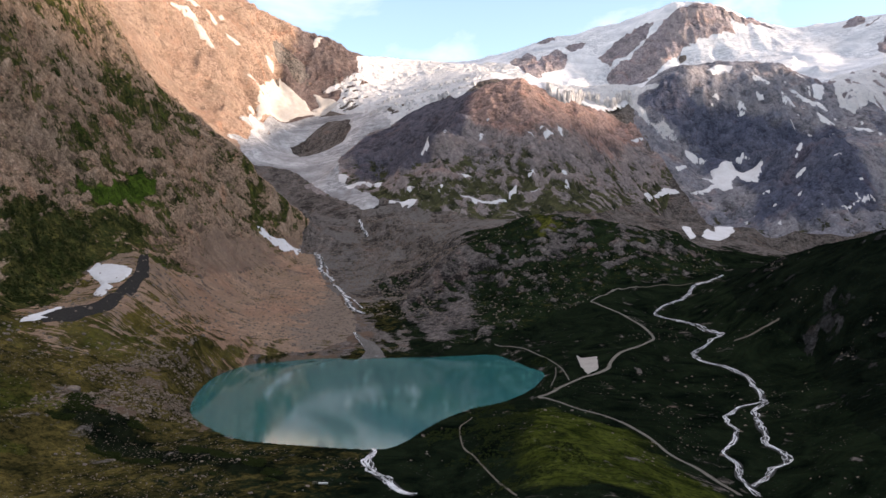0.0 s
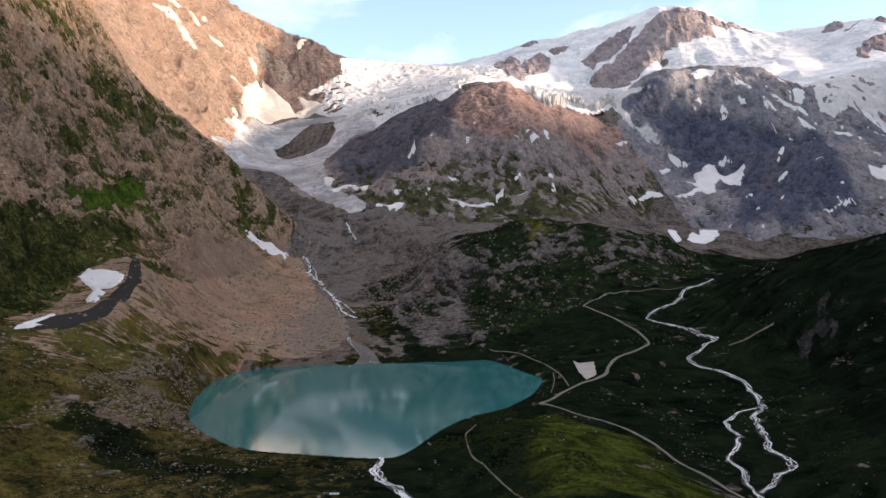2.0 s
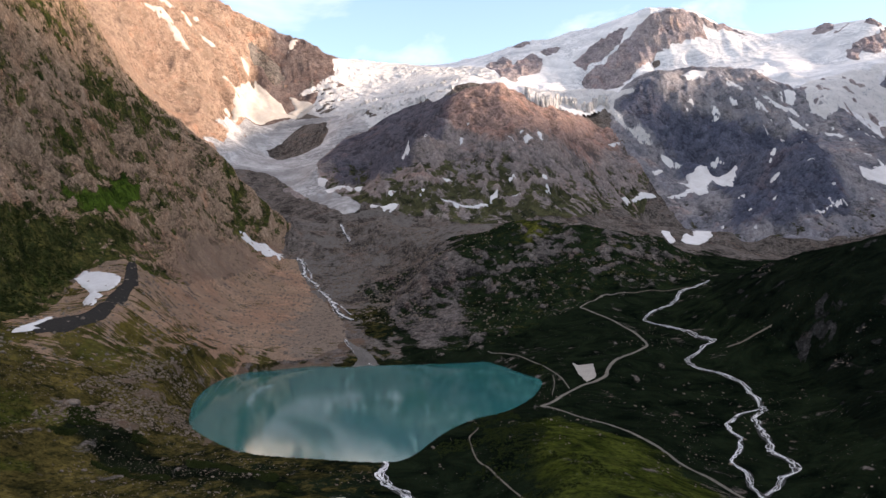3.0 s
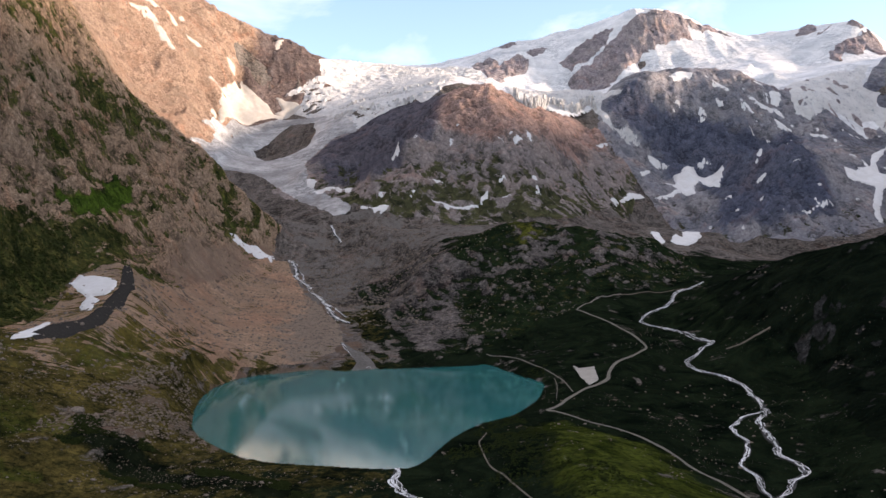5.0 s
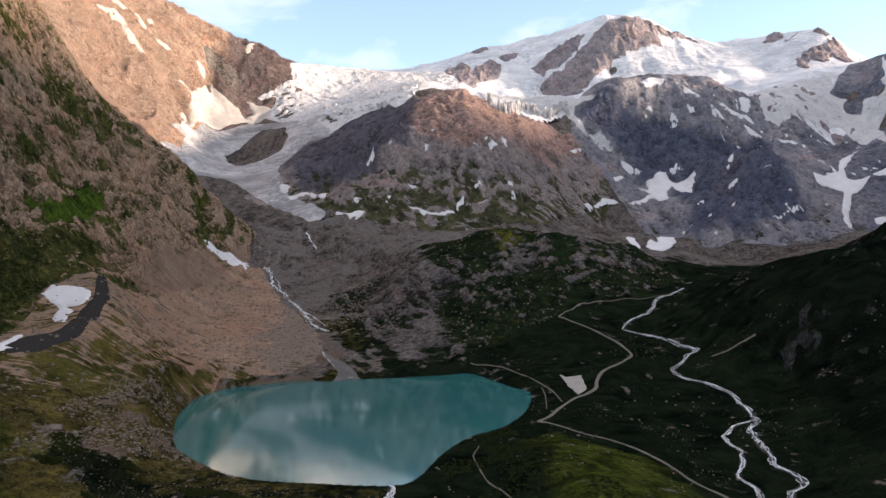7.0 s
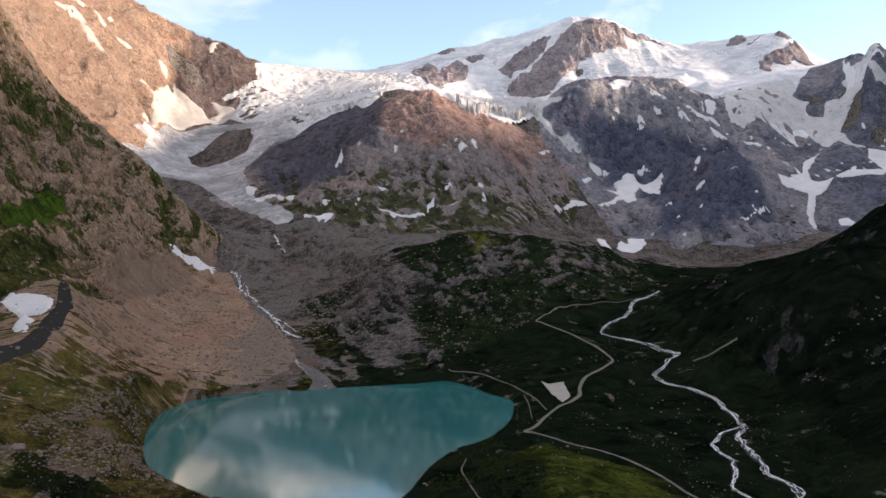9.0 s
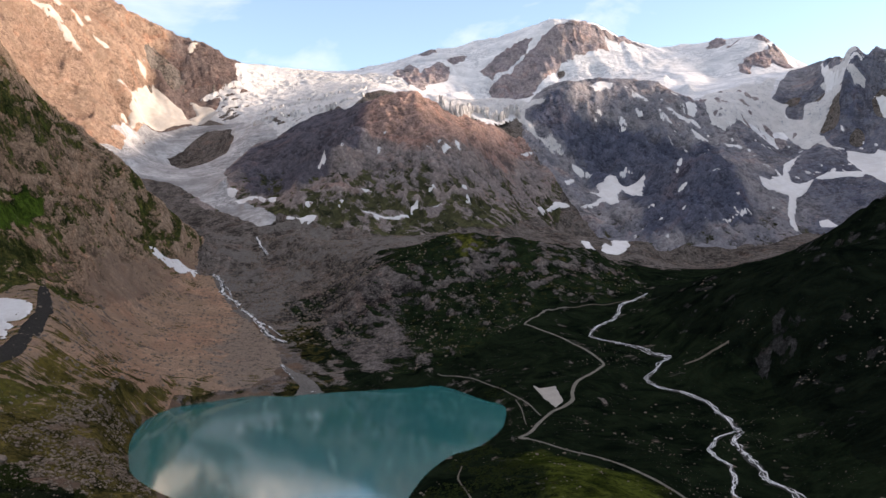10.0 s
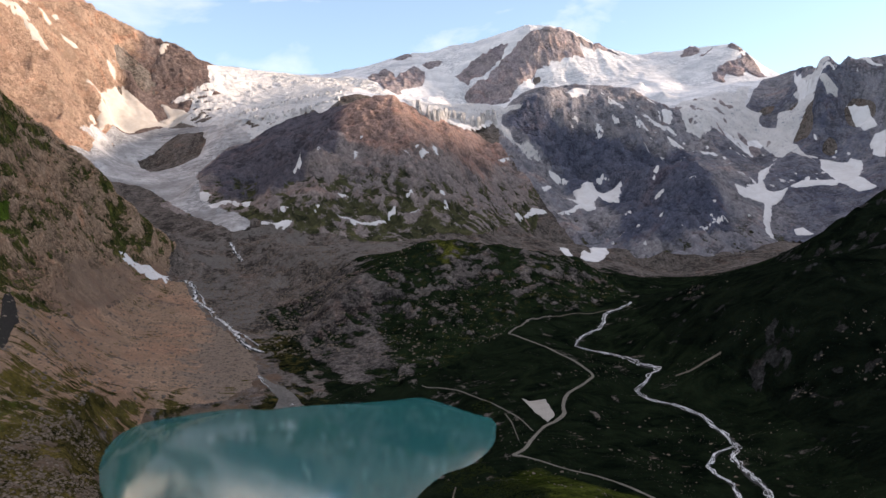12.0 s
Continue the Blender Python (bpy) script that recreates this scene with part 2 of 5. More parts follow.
def snow_material(name, color, dirt, dirty, size=30.0, relief=1.0):
    n = Nodes(name)
    a, b = n.noise(size, 7, 0.65, warp=0.7), n.noise(size * 0.15, 5)
    c = n.mix(n.span(a, 0.4, 0.75, 0, dirty), color, dirt)
    c = n.mix(n.span(b, 0.5, 0.8, 0, dirty * 0.6), c, dirt)
    if relief > 3:  # crevasse fields and flow bands
        flow = n.noise(120, 7, 0.66, (0.22, 0.9, 1.4), 0.9)
        c = n.mix(n.span(flow, 0.46, 0.64, 0, 0.75), c, (dirt[0] * 0.9, dirt[1] * 0.92, dirt[2] * 0.96))
        d = n.noise(34, 6, 0.66, (0.45, 0.8, 1.8), 1.4)
        split = n.span(n.math("ABSOLUTE", n.math("SUBTRACT", d, 0.5)), 0.0, 0.05, 1.0, 0.0)
        field = n.span(n.noise(240, 4, warp=0.8), 0.42, 0.58, 0.12, 0.85)
        c = n.mix(n.math("MULTIPLY", split, field), c, (dirt[0] * 0.5, dirt[1] * 0.54, dirt[2] * 0.6))
    return n.done(c, n.span(b, 0.3, 0.7, 0.5, 0.8), n.bump(n.math("ADD", a, n.math("MULTIPLY", b, 0.3)), relief, 0.7), 0.3)


M_SNOW = snow_material("old_snow", (0.58, 0.58, 0.59), (0.42, 0.40, 0.39), 0.6)
# Copy of the old snow for sunlit patches, darkened and warmed in colour.
M_CONE = snow_material("sunlit_avalanche_snow", (0.37, 0.345, 0.315), (0.27, 0.24, 0.21), 0.7)
M_FIRN = snow_material("firn_snow", (0.68, 0.675, 0.685), (0.40, 0.41, 0.43), 0.8, 110.0, 14.0)
M_ICE = snow_material("dirty_glacier_ice", (0.42, 0.42, 0.43), (0.15, 0.147, 0.147), 0.95, 60.0, 4.0)


def water_material():
    n = Nodes("milky_lake_water")
    a, b = n.noise(160, 3, 0.5), n.noise(1.4, 4, 0.6, (1, 1.6, 1))
    c = n.mix(n.span(a, 0.35, 0.65), (0.018, 0.112, 0.115), (0.024, 0.128, 0.126))
    m = n.done(c, 0.07, n.bump(b, 0.02, 0.04), 0.5)
    n.bsdf.inputs["IOR"].default_value = 1.95
    return m


M_WATER = water_material()


# Crests, faces, feet and hollows of the land: places in metres, and how rough the ground is there.
LAND = {}
LAND["flank_crest"] = ([(-656, 1600, 641), (-650, 1680, 601), (-631, 1750, 545), (-601, 1820, 484), (-558, 1880, 441), (-507, 1930, 401), (-462, 1960, 349), (-415, 1990, 295), (-372, 2010, 243)], 11)
LAND["flank_upper"] = ([(-613, 1150, 557), (-635, 1330, 617), (-657, 1530, 663)], 13)
LAND["flank_shoulder"] = ([(-580, 1080, 399), (-580, 1170, 409), (-553, 1246, 341), (-572, 1480, 400), (-498, 1520, 290), (-452, 1747, 223), (-408, 1880, 197)], 13)
LAND["flank_lower"] = ([(-541, 1000, 236), (-533, 1130, 244), (-509, 1269, 256), (-468, 1290, 190), (-423, 1440, 151), (-401, 1680, 147)], 12)
LAND["flank_foot"] = ([(-507, 930, 118), (-487, 1010, 113), (-474, 1085, 134), (-420, 1135, 149), (-398, 1260, 118), (-388, 1450, 100), (-371, 1700, 111)], 6)
LAND["flank_back"] = ([(-1250, 1700, 900), (-1100, 2100, 620), (-800, 2350, 420), (-480, 2250, 230)], 20)
LAND["snow_gully"] = ([(-436, 830, 87), (-429, 900, 90), (-427, 1000, 101), (-428, 1055, 120), (-411, 1078, 129)], 1.5)
LAND["moraine_crest"] = ([(-437, 800, 86), (-403, 845, 87), (-373, 888, 92), (-370, 950, 103), (-386, 1040, 121), (-407, 1120, 143)], 2)
LAND["moraine_slope"] = ([(-390, 770, 63), (-362, 830, 60), (-338, 982, 68), (-298, 1031, 39), (-364, 1150, 82), (-327, 1455, 57), (-306, 1200, 43), (-266, 1500, 63), (-194, 1230, 20), (-226, 1130, 25)], 4)
LAND["left_meadow"] = ([(-378, 690, 59), (-344, 746, 52), (-301, 760, 36), (-322, 698, 37), (-266, 780, 20), (-284, 661, 26), (-325, 590, 29), (-226, 690, 3), (-284, 590, 11), (-219, 580, 4), (-149, 575, 4)], 3.5)
LAND["left_front"] = ([(-273, 493, 8), (-225, 502, 4), (-156, 503, 2), (-87, 511, -2), (-420, 330, 30), (-200, 330, 0), (0, 330, -5)], 3.5)
LAND["outlet"] = ([(-55, 616, 0), (-54, 584, -3), (-40, 556, -6), (-22, 527, -9)], 0.6)
LAND["near_knoll"] = ([(55, 690, 4), (78, 646, 16), (72, 526, 21), (68, 450, 21), (70, 380, 26), (90, 300, 22)], 3)
LAND["knoll_left"] = ([(3, 594, 3), (24, 526, 2), (9, 511, -3)], 2)
LAND["knoll_right"] = ([(136, 677, 4), (164, 606, -4), (185, 527, -10), (215, 430, -12)], 2)
LAND["knoll_back"] = ([(91, 770, 4), (116, 797, 8), (161, 748, 3), (205, 721, -5)], 1.0)
LAND["road_flat"] = ([(159, 973, 14), (169, 903, 11), (267, 1034, 24), (223, 1246, 54), (299, 1330, 69), (161, 1090, 20)], 1.2)
LAND["river_bed"] = ([(460, 1361, 82), (325, 1226, 35), (353, 1034, 26), (306, 996, 10), (323, 845, -6), (259, 748, -14), (266, 635, -14), (203, 544, -19), (220, 420, -24), (190, 200, -32)], 1.2)
LAND["right_slope"] = ([(407, 968, 63), (465, 930, 104), (445, 820, 47), (399, 909, 12), (335, 730, 0), (287, 599, -5), (360, 666, 22), (266, 494, 6), (420, 330, 25), (600, 400, 120), (600, 150, 80)], 5)
LAND["right_crest"] = ([(544, 1000, 157), (526, 1090, 142), (515, 1200, 129), (489, 1270, 101), (455, 1340, 74), (585, 1330, 124), (644, 1260, 143), (693, 1190, 153), (743, 1120, 162), (850, 600, 190)], 8)
LAND["right_hill_back"] = ([(1192, 1640, 287), (1098, 1625, 249), (996, 1600, 197), (1300, 1500, 330), (900, 1750, 90), (860, 1420, 85), (720, 1520, 80)], 8)
LAND["west_range"] = ([(2300, -1500, 900), (2200, -500, 1000), (2200, 400, 990), (2250, 1200, 1030), (2400, 1650, 1060), (2520, 2050, 1040), (2650, 2350, 930), (2780, 2580, 940), (2950, 2850, 1030)], 20)
LAND["hillock_crest"] = ([(-25, 1480, 110), (38, 1500, 148), (104, 1540, 178), (187, 1560, 205), (278, 1560, 185), (341, 1550, 177), (425, 1545, 164), (459, 1500, 129), (478, 1450, 94)], 8)
LAND["hillock_face"] = ([(-71, 1598, 76), (-24, 1273, 36), (72, 1400, 72), (97, 1230, 39), (195, 1440, 106), (191, 1290, 49), (313, 1430, 104), (381, 1390, 84), (42, 1150, 16)], 8)
LAND["hillock_behind"] = ([(20, 1750, 167), (234, 1900, 202), (230, 1800, 150), (400, 1800, 125), (560, 1800, 120)], 3)
LAND["delta"] = ([(-125, 1215, 20), (-117, 1330, 34), (-81, 1109, -1), (-156, 1130, 7), (-22, 1120, 6), (31, 1080, 10)], 0.8)
LAND["torrent"] = ([(-189, 2059, 169), (-255, 2000, 154), (-292, 1880, 129), (-260, 1767, 96), (-201, 1560, 63), (-148, 1360, 42)], 1.5)
LAND["head_basin"] = ([(-338, 1923, 133), (-114, 1950, 137), (-5, 1750, 137), (-179, 2202, 241), (-63, 2120, 200), (71, 2160, 212), (183, 2240, 243)], 8)
LAND["far_flat"] = ([(614, 1750, 86), (885, 2141, 102), (936, 2636, 158), (775, 2657, 154), (993, 2250, 107), (1149, 2250, 111), (506, 2300, 205), (1350, 2250, 125), (1550, 2200, 200)], 2)
LAND["hump_crest"] = ([(-339, 2640, 404), (-260, 2680, 447), (-135, 2710, 503), (-16, 2750, 581), (71, 2740, 619), (151, 2700, 668), (232, 2720, 683), (321, 2760, 666), (406, 2830, 638), (535, 2950, 609), (699, 3050, 536)], 14)
LAND["hump_face"] = ([(-279, 2500, 338), (-214, 2560, 358), (-145, 2590, 363), (-62, 2640, 492), (15, 2405, 478), (97, 2580, 579), (15, 2290, 352), (135, 2420, 427), (266, 2443, 475), (187, 2270, 299), (355, 2326, 319), (496, 2650, 462), (528, 2550, 326), (689, 2737, 299)], 24)
LAND["hump_behind"] = ([(-166, 3050, 578), (50, 3200, 726), (239, 3350, 806), (411, 3250, 737), (632, 3350, 738), (782, 3300, 715)], 6)
LAND["glacier_tongue"] = ([(-205, 2235, 252), (-312, 2480, 310), (-420, 2750, 391), (-532, 2950, 451), (-648, 3120, 513), (-785, 3350, 657)], 4)
LAND["glacier_islet"] = ([(-562, 3250, 513), (-489, 3326, 582), (-397, 3400, 654)], 9)
LAND["glacier_arm"] = ([(-388, 2950, 457), (-303, 3150, 595), (-189, 3248, 688), (6, 3400, 762), (216, 3750, 910)], 5)
LAND["glacier_basin"] = ([(-718, 3480, 710), (-536, 3550, 704), (-403, 3700, 825), (-155, 3950, 932), (-546, 3620, 764)], 5)
LAND["saddle"] = ([(-390, 4150, 1096), (-228, 4350, 1113), (-105, 4480, 1136), (73, 4450, 1109), (261, 4500, 1116)], 4)
LAND["sun_ridge_crest"] = ([(-1285, 2900, 1154), (-1076, 3300, 1248), (-929, 3600, 1219), (-769, 3780, 1184), (-620, 3900, 1140), (-473, 3900, 1094), (-392, 3880, 1009), (-375, 3800, 908)], 22)
LAND["sun_ridge_face"] = ([(-1139, 2950, 984), (-1034, 2900, 828), (-1014, 3080, 826), (-999, 3250, 995), (-890, 3280, 932), (-915, 3020, 665), (-794, 3063, 612), (-768, 3400, 839), (-697, 3740, 850), (-760, 3600, 1002), (-615, 3760, 932), (-456, 3720, 843)], 20)
LAND["sun_ridge_back"] = ([(-1800, 3300, 1500), (-1300, 4000, 1300), (-700, 4500, 1000)], 20)
LAND["summit_crest"] = ([(400, 4480, 1161), (584, 4450, 1220), (718, 4420, 1212), (867, 4400, 1213), (1009, 4350, 1256), (1231, 4280, 1334), (1355, 4250, 1340), (1519, 4300, 1328), (1732, 4430, 1284), (1882, 4520, 1274), (2070, 4500, 1290)], 10)
LAND["summit_face"] = ([(498, 4150, 1012), (869, 4096, 893), (988, 4150, 1058), (1219, 4150, 1167), (1027, 3980, 909), (1338, 4080, 1076), (1552, 4050, 1050), (724, 4130, 974), (601, 3900, 850)], 10)
LAND["east_snow"] = ([(1031, 3700, 829), (1311, 3620, 895), (1661, 3850, 949), (1589, 3387, 757), (1953, 3900, 979), (1625, 3700, 945), (1687, 3250, 722), (2037, 3600, 916)], 4)
LAND["spire_crest"] = ([(1883, 4520, 1273), (2050, 4500, 1272), (2236, 4480, 1274), (2299, 4480, 1328), (2353, 4450, 1289), (2333, 4100, 1240), (2385, 4050, 1186), (2442, 3950, 1036)], 8)
LAND["hump_two_crest"] = ([(786, 3180, 650), (867, 3230, 745), (987, 3260, 829), (1077, 3290, 801), (1233, 3340, 844), (1399, 3350, 843), (1496, 3300, 777), (1543, 3220, 683), (1552, 3120, 574)], 16)
LAND["hump_two_face"] = ([(786, 3060, 546), (966, 3160, 620), (1181, 3200, 663), (1110, 3080, 498), (1369, 3190, 670), (1367, 3080, 535), (1205, 2900, 414)], 34)
LAND["snow_bench"] = ([(970, 3050, 371), (1097, 3119, 410), (1122, 2950, 360), (960, 3080, 459), (724, 2760, 288)], 9)
LAND["lower_wall"] = ([(1184, 2760, 344), (1334, 2750, 454), (1345, 2542, 262), (1158, 2540, 240), (962, 2680, 232), (1027, 2480, 171), (1193, 2400, 158)], 28)
LAND["right_glacier"] = ([(1832, 3057, 476), (1896, 3250, 626), (2123, 3150, 648), (1493, 2498, 186), (1612, 2960, 477), (1539, 2700, 330)], 6)
LAND["right_cliff"] = ([(2408, 3700, 1010), (2168, 3130, 908), (2256, 3100, 936), (2355, 3000, 896), (2269, 3384, 875), (2064, 3420, 778), (2082, 2837, 439), (2210, 3050, 714), (2218, 2850, 570), (2343, 3800, 986), (2338, 3600, 974), (2235, 3330, 950), (2181, 3180, 942), (2322, 3050, 912)], 6)
LAND["right_cliff_crest"] = ([(2120, 3120, 850), (2168, 3130, 908), (2181, 3170, 936), (2215, 3145, 940), (2256, 3100, 938), (2300, 3060, 925), (2355, 3000, 898)], 2)
LAND["right_back"] = ([(2766, 4350, 1026), (2825, 4150, 1004), (2842, 3850, 976), (2903, 3650, 936), (3182, 4700, 1079), (3707, 4600, 1101)], 10)
LAND["right_foot"] = ([(1684, 2450, 219), (1916, 2500, 330)], 8)
LAND["behind"] = ([(-1500, -1500, 150), (-300, -1500, -60), (600, -1400, -60), (-300, -300, -15), (150, -300, -40), (-700, 300, 120), (-900, 600, 260), (-1300, 900, 560), (-1900, 200, 700), (-2200, 1800, 1100)], 6)
LAKE_SHORE = [(-53.5, 617.4), (-83.7, 625.2), (-116.2, 636.8), (-160.5, 655.3), (-198.7, 693.9), (-241.0, 763.2), (-262.2, 841.3), (-274.8, 924.4), (-274.5, 1001.9), (-255.1, 1061.4), (-217.6, 1084.6), (-165.0, 1106.7), (-125.7, 1085.0), (-104.1, 1096.8), (-80.2, 1093.0), (-21.7, 1093.8), (31.6, 1095.5), (63.9, 1100.7), (84.6, 1046.6), (100.4, 989.3), (114.9, 945.7), (96.7, 868.2), (76.9, 820.4), (50.6, 778.5), (20.6, 753.7), (-5.5, 709.8), (-21.8, 670.0), (-30.1, 646.4), (-40.2, 626.2)]


LEDGE = [(-530, 1184), (-522, 1216), (-507, 1248), (-509, 1322), (-521, 1338), (-525, 1430), (-499, 1436), (-496, 1410), (-494, 1332), (-496, 1238), (-511, 1198), (-522, 1176)]
SHADE_SHRUBS = [(-533, 984), (-527, 1054), (-509, 1142), (-469, 1270), (-446, 1210), (-473, 1100), (-475, 1028), (-455, 902), (-449, 822)]
# Reddish rock cap, with warm sun glow added to its colour.
SUNLIT_RUST = [(71, 2622), (176, 3294), (245, 2774), (449, 3284), (590, 3244), (779, 3262), (802, 3102), (749, 3036), (514, 2656), (324, 2456), (235, 2426), (139, 2484)]
# Faces in shade, to be darkened and blued in the rock colour.
SHADE_WEST = [(-371, 2948), (-214, 3066), (-42, 3218), (156, 3516), (114, 2588), (50, 2426), (-21, 2316), (-118, 2338), (-261, 2532)]
SHADE_FACE = [(805, 3204), (913, 3236), (1017, 3202), (1141, 3226), (1242, 3136), (1405, 3094), (1495, 3050), (1416, 2704), (1355, 2498), (1171, 2466), (1008, 2552), (1046, 2936), (968, 3078), (836, 3070)]


# ---------------- terrain ----------------
PERM = np.random.RandomState(7).permutation(256)
PERM = np.concatenate([PERM, PERM])
GRAD = np.random.RandomState(8).uniform(-1, 1, 256)


def vnoise(x, y):
    """Smooth lattice noise, about -1 to 1."""
    xi, yi = np.floor(x).astype(np.int64), np.floor(y).astype(np.int64)
    u, v = x - xi, y - yi
    u, v = u * u * u * (u * (6 * u - 15) + 10), v * v * v * (v * (6 * v - 15) + 10)

    def at(a, b):
        return GRAD[PERM[PERM[a & 255] + (b & 255)]]

    top = at(xi, yi) * (1 - u) + at(xi + 1, yi) * u
    low = at(xi, yi + 1) * (1 - u) + at(xi + 1, yi + 1) * u
    return top * (1 - v) + low * v


def fbm(x, y, size, octaves, gain=0.5):
    total, amp, norm = 0.0, 1.0, 0.0
    for n in range(octaves):
        f = 2.03 ** n / size
        total = total + amp * vnoise(x * f + 17.3 * n, y * f - 9.1 * n)
        norm, amp = norm + amp, amp * gain
    return total / norm


def ridged(x, y, size, octaves, gain=0.55):
    """Sharp crests and rounded hollows, about -1 to 1."""
    total, amp, norm, keep = 0.0, 1.0, 0.0, 1.0
    for n in range(octaves):
        f = 2.07 ** n / size
        r = (1 - np.abs(vnoise(x * f + 31.7 * n, y * f + 5.3 * n))) ** 2 * keep
        total, norm, amp = total + amp * r, norm + amp, amp * gain
        keep = np.clip(r * 1.6, 0, 1)
    return total / norm * 2.4 - 1


def inside_distance(x, y, poly):
    """Distance to a closed outline in plan, positive inside it."""
    px, py = np.asarray(poly, float).T
    qx, qy = np.roll(px, -1), np.roll(py, -1)
    best, odd = np.full(x.shape, 1e12), np.zeros(x.shape, bool)
    for ax, ay, bx, by in zip(px, py, qx, qy):
        ex, ey = bx - ax, by - ay
        s = np.clip(((x - ax) * ex + (y - ay) * ey) / (ex * ex + ey * ey + 1e-9), 0, 1)
        best = np.minimum(best, (x - ax - s * ex) ** 2 + (y - ay - s * ey) ** 2)
        if ay != by:
            odd ^= ((ay > y) != (by > y)) & (x < ax + (y - ay) / (by - ay) * ex)
    return np.where(odd, 1, -1) * np.sqrt(best)


def line_distance(x, y, line):
    best = np.full(x.shape, 1e12)
    for (ax, ay), (bx, by) in zip(line[:-1], line[1:]):
        ex, ey = bx - ax, by - ay
        s = np.clip(((x - ax) * ex + (y - ay) * ey) / (ex * ex + ey * ey + 1e-9), 0, 1)
        best = np.minimum(best, (x - ax - s * ex) ** 2 + (y - ay - s * ey) ** 2)
    return np.sqrt(best)


def smooth_line(points, closed=False, step=4.0):
    """A curve through the points, as an array of places a few metres apart."""
    p = np.asarray(points, float)
    n, out = len(p), []
    for i in range(n if closed else n - 1):
        if closed:
            a, b, c, d = p[(i - 1) % n], p[i], p[(i + 1) % n], p[(i + 2) % n]
        else:
            a, b, c, d = p[max(i - 1, 0)], p[i], p[i + 1], p[min(i + 2, n - 1)]
        k = max(2, int(np.linalg.norm((c - b)[:2]) / step))
        s = (np.arange(k) / k)[:, None]
        out.append(0.5 * (2 * b + (c - a) * s + (2 * a - 5 * b + 4 * c - d) * s ** 2 + (3 * b - a - 3 * c + d) * s ** 3))
    if not closed:
        out.append(p[-1:])
    return np.concatenate(out)


def make_surface():
    """The broad form of the land: a taut sheet over the crests, feet and hollows."""
    rows = []
    for points, rough in LAND.values():
        p = np.asarray(points, float)
        for i in range(len(p)):
            rows.append((*p[i], rough))
            if i + 1 < len(p):
                k = int(np.linalg.norm(p[i + 1, :2] - p[i, :2]) / (70 + 0.03 * abs(p[i, 1])))
                for s in range(1, k + 1):
                    rows.append((*(p[i] + (p[i + 1] - p[i]) * s / (k + 1)), rough))
    a = np.array(rows)
    d = np.hypot(a[:, None, 0] - a[None, :, 0], a[:, None, 1] - a[None, :, 1])
    m = np.sqrt(d * d + 15.0 ** 2) - 0.0
    n = len(a)
    big = np.zeros((n + 1, n + 1))
    big[:n, :n], big[:n, n], big[n, :n] = -m - np.eye(n) * -4.0, 1, 1
    w = np.linalg.solve(big, np.vstack([a[:, 2:4], np.zeros((1, 2))]))
    return a[:, :2], w


CENTRES, WEIGHTS = make_surface()


def broad(x, y):
    shape = x.shape
    x, y = x.ravel(), y.ravel()
    out = np.empty((len(x), 2))
    for i in range(0, len(x), 20000):
        d2 = (x[i:i + 20000, None] - CENTRES[None, :, 0]) ** 2 + (y[i:i + 20000, None] - CENTRES[None, :, 1]) ** 2
        out[i:i + 20000] = -np.sqrt(d2 + 225.0) @ WEIGHTS[:-1] + WEIGHTS[-1]
    return out[:, 0].reshape(shape), np.clip(out[:, 1], 0.15, 60).reshape(shape)


LAKE = smooth_line(LAKE_SHORE, True, 5.0)


def crags(x, y, z):
    """Ribs and hollows of the rock: the large ones and the small ones, evenly sized on steep ground too."""
    near = np.clip((2250 - y) / 300, 0, 1) * np.clip((-200 - x) / 150, 0, 1)
    x, y = x - 1.3 * z * near, (0.38 + 0.22 * near) * y + 0.75 * z * (1 - near)
    wx, wy = x + 35 * fbm(x, y, 210, 3), y + 35 * fbm(x + 900, y - 400, 210, 3)
    return ridged(wx, wy, 190, 6), 0.6 * ridged(wx + 700, wy, 52, 4) + 0.5 * ridged(wx + 0.5 * wy, wy, 22, 3) + 0.28 * near * ridged(wx, wy - 0.4 * wx, 9, 2)


def height(x, y):
    """The height of the ground at places of the plan."""
    x, y = np.asarray(x, float), np.asarray(y, float)
    z, rough = broad(x, y)
    rough = rough * (1 - 0.65 * step01(x, 1950, 2100) * step01(y, 2850, 2950))
    large, small = crags(x, y, z)
    soft = fbm(x, y, 70, 5)
    z = z + rough * np.where(rough > 6, 0.8 * large + 0.55 * small, 0.4 * large + 0.4 * small + 0.7 * soft)
    near = (x > LAKE[:, 0].min() - 200) & (x < LAKE[:, 0].max() + 200) & (y > LAKE[:, 1].min() - 200) & (y < LAKE[:, 1].max() + 200)
    if near.any():
        d = inside_distance(x[near], y[near], LAKE)
        zn = z[near]
        bank = 0.25 + 0.10 * np.maximum(-d, 0)
        zn = np.where(d > 0, np.minimum(zn, -0.25 - 0.12 * d), np.where(d > -25, zn * (-d / 25).clip(0, 1) + np.minimum(zn, bank).clip(0.3, None) * (1 + d / 25).clip(0, 1), zn))
        zn = np.where((d <= 0) & (d > -120), np.maximum(zn, 0.25), zn)
        z[near] = zn
    return z


# ---------------- building helpers ----------------
def part(name, mesh, material=None, parent=None, label=""):
    ob = new(name, mesh)
    if material is not None:
        mesh.materials.append(material)
    if parent is not None:
        ob.parent = parent
    return tagged(ob, label)


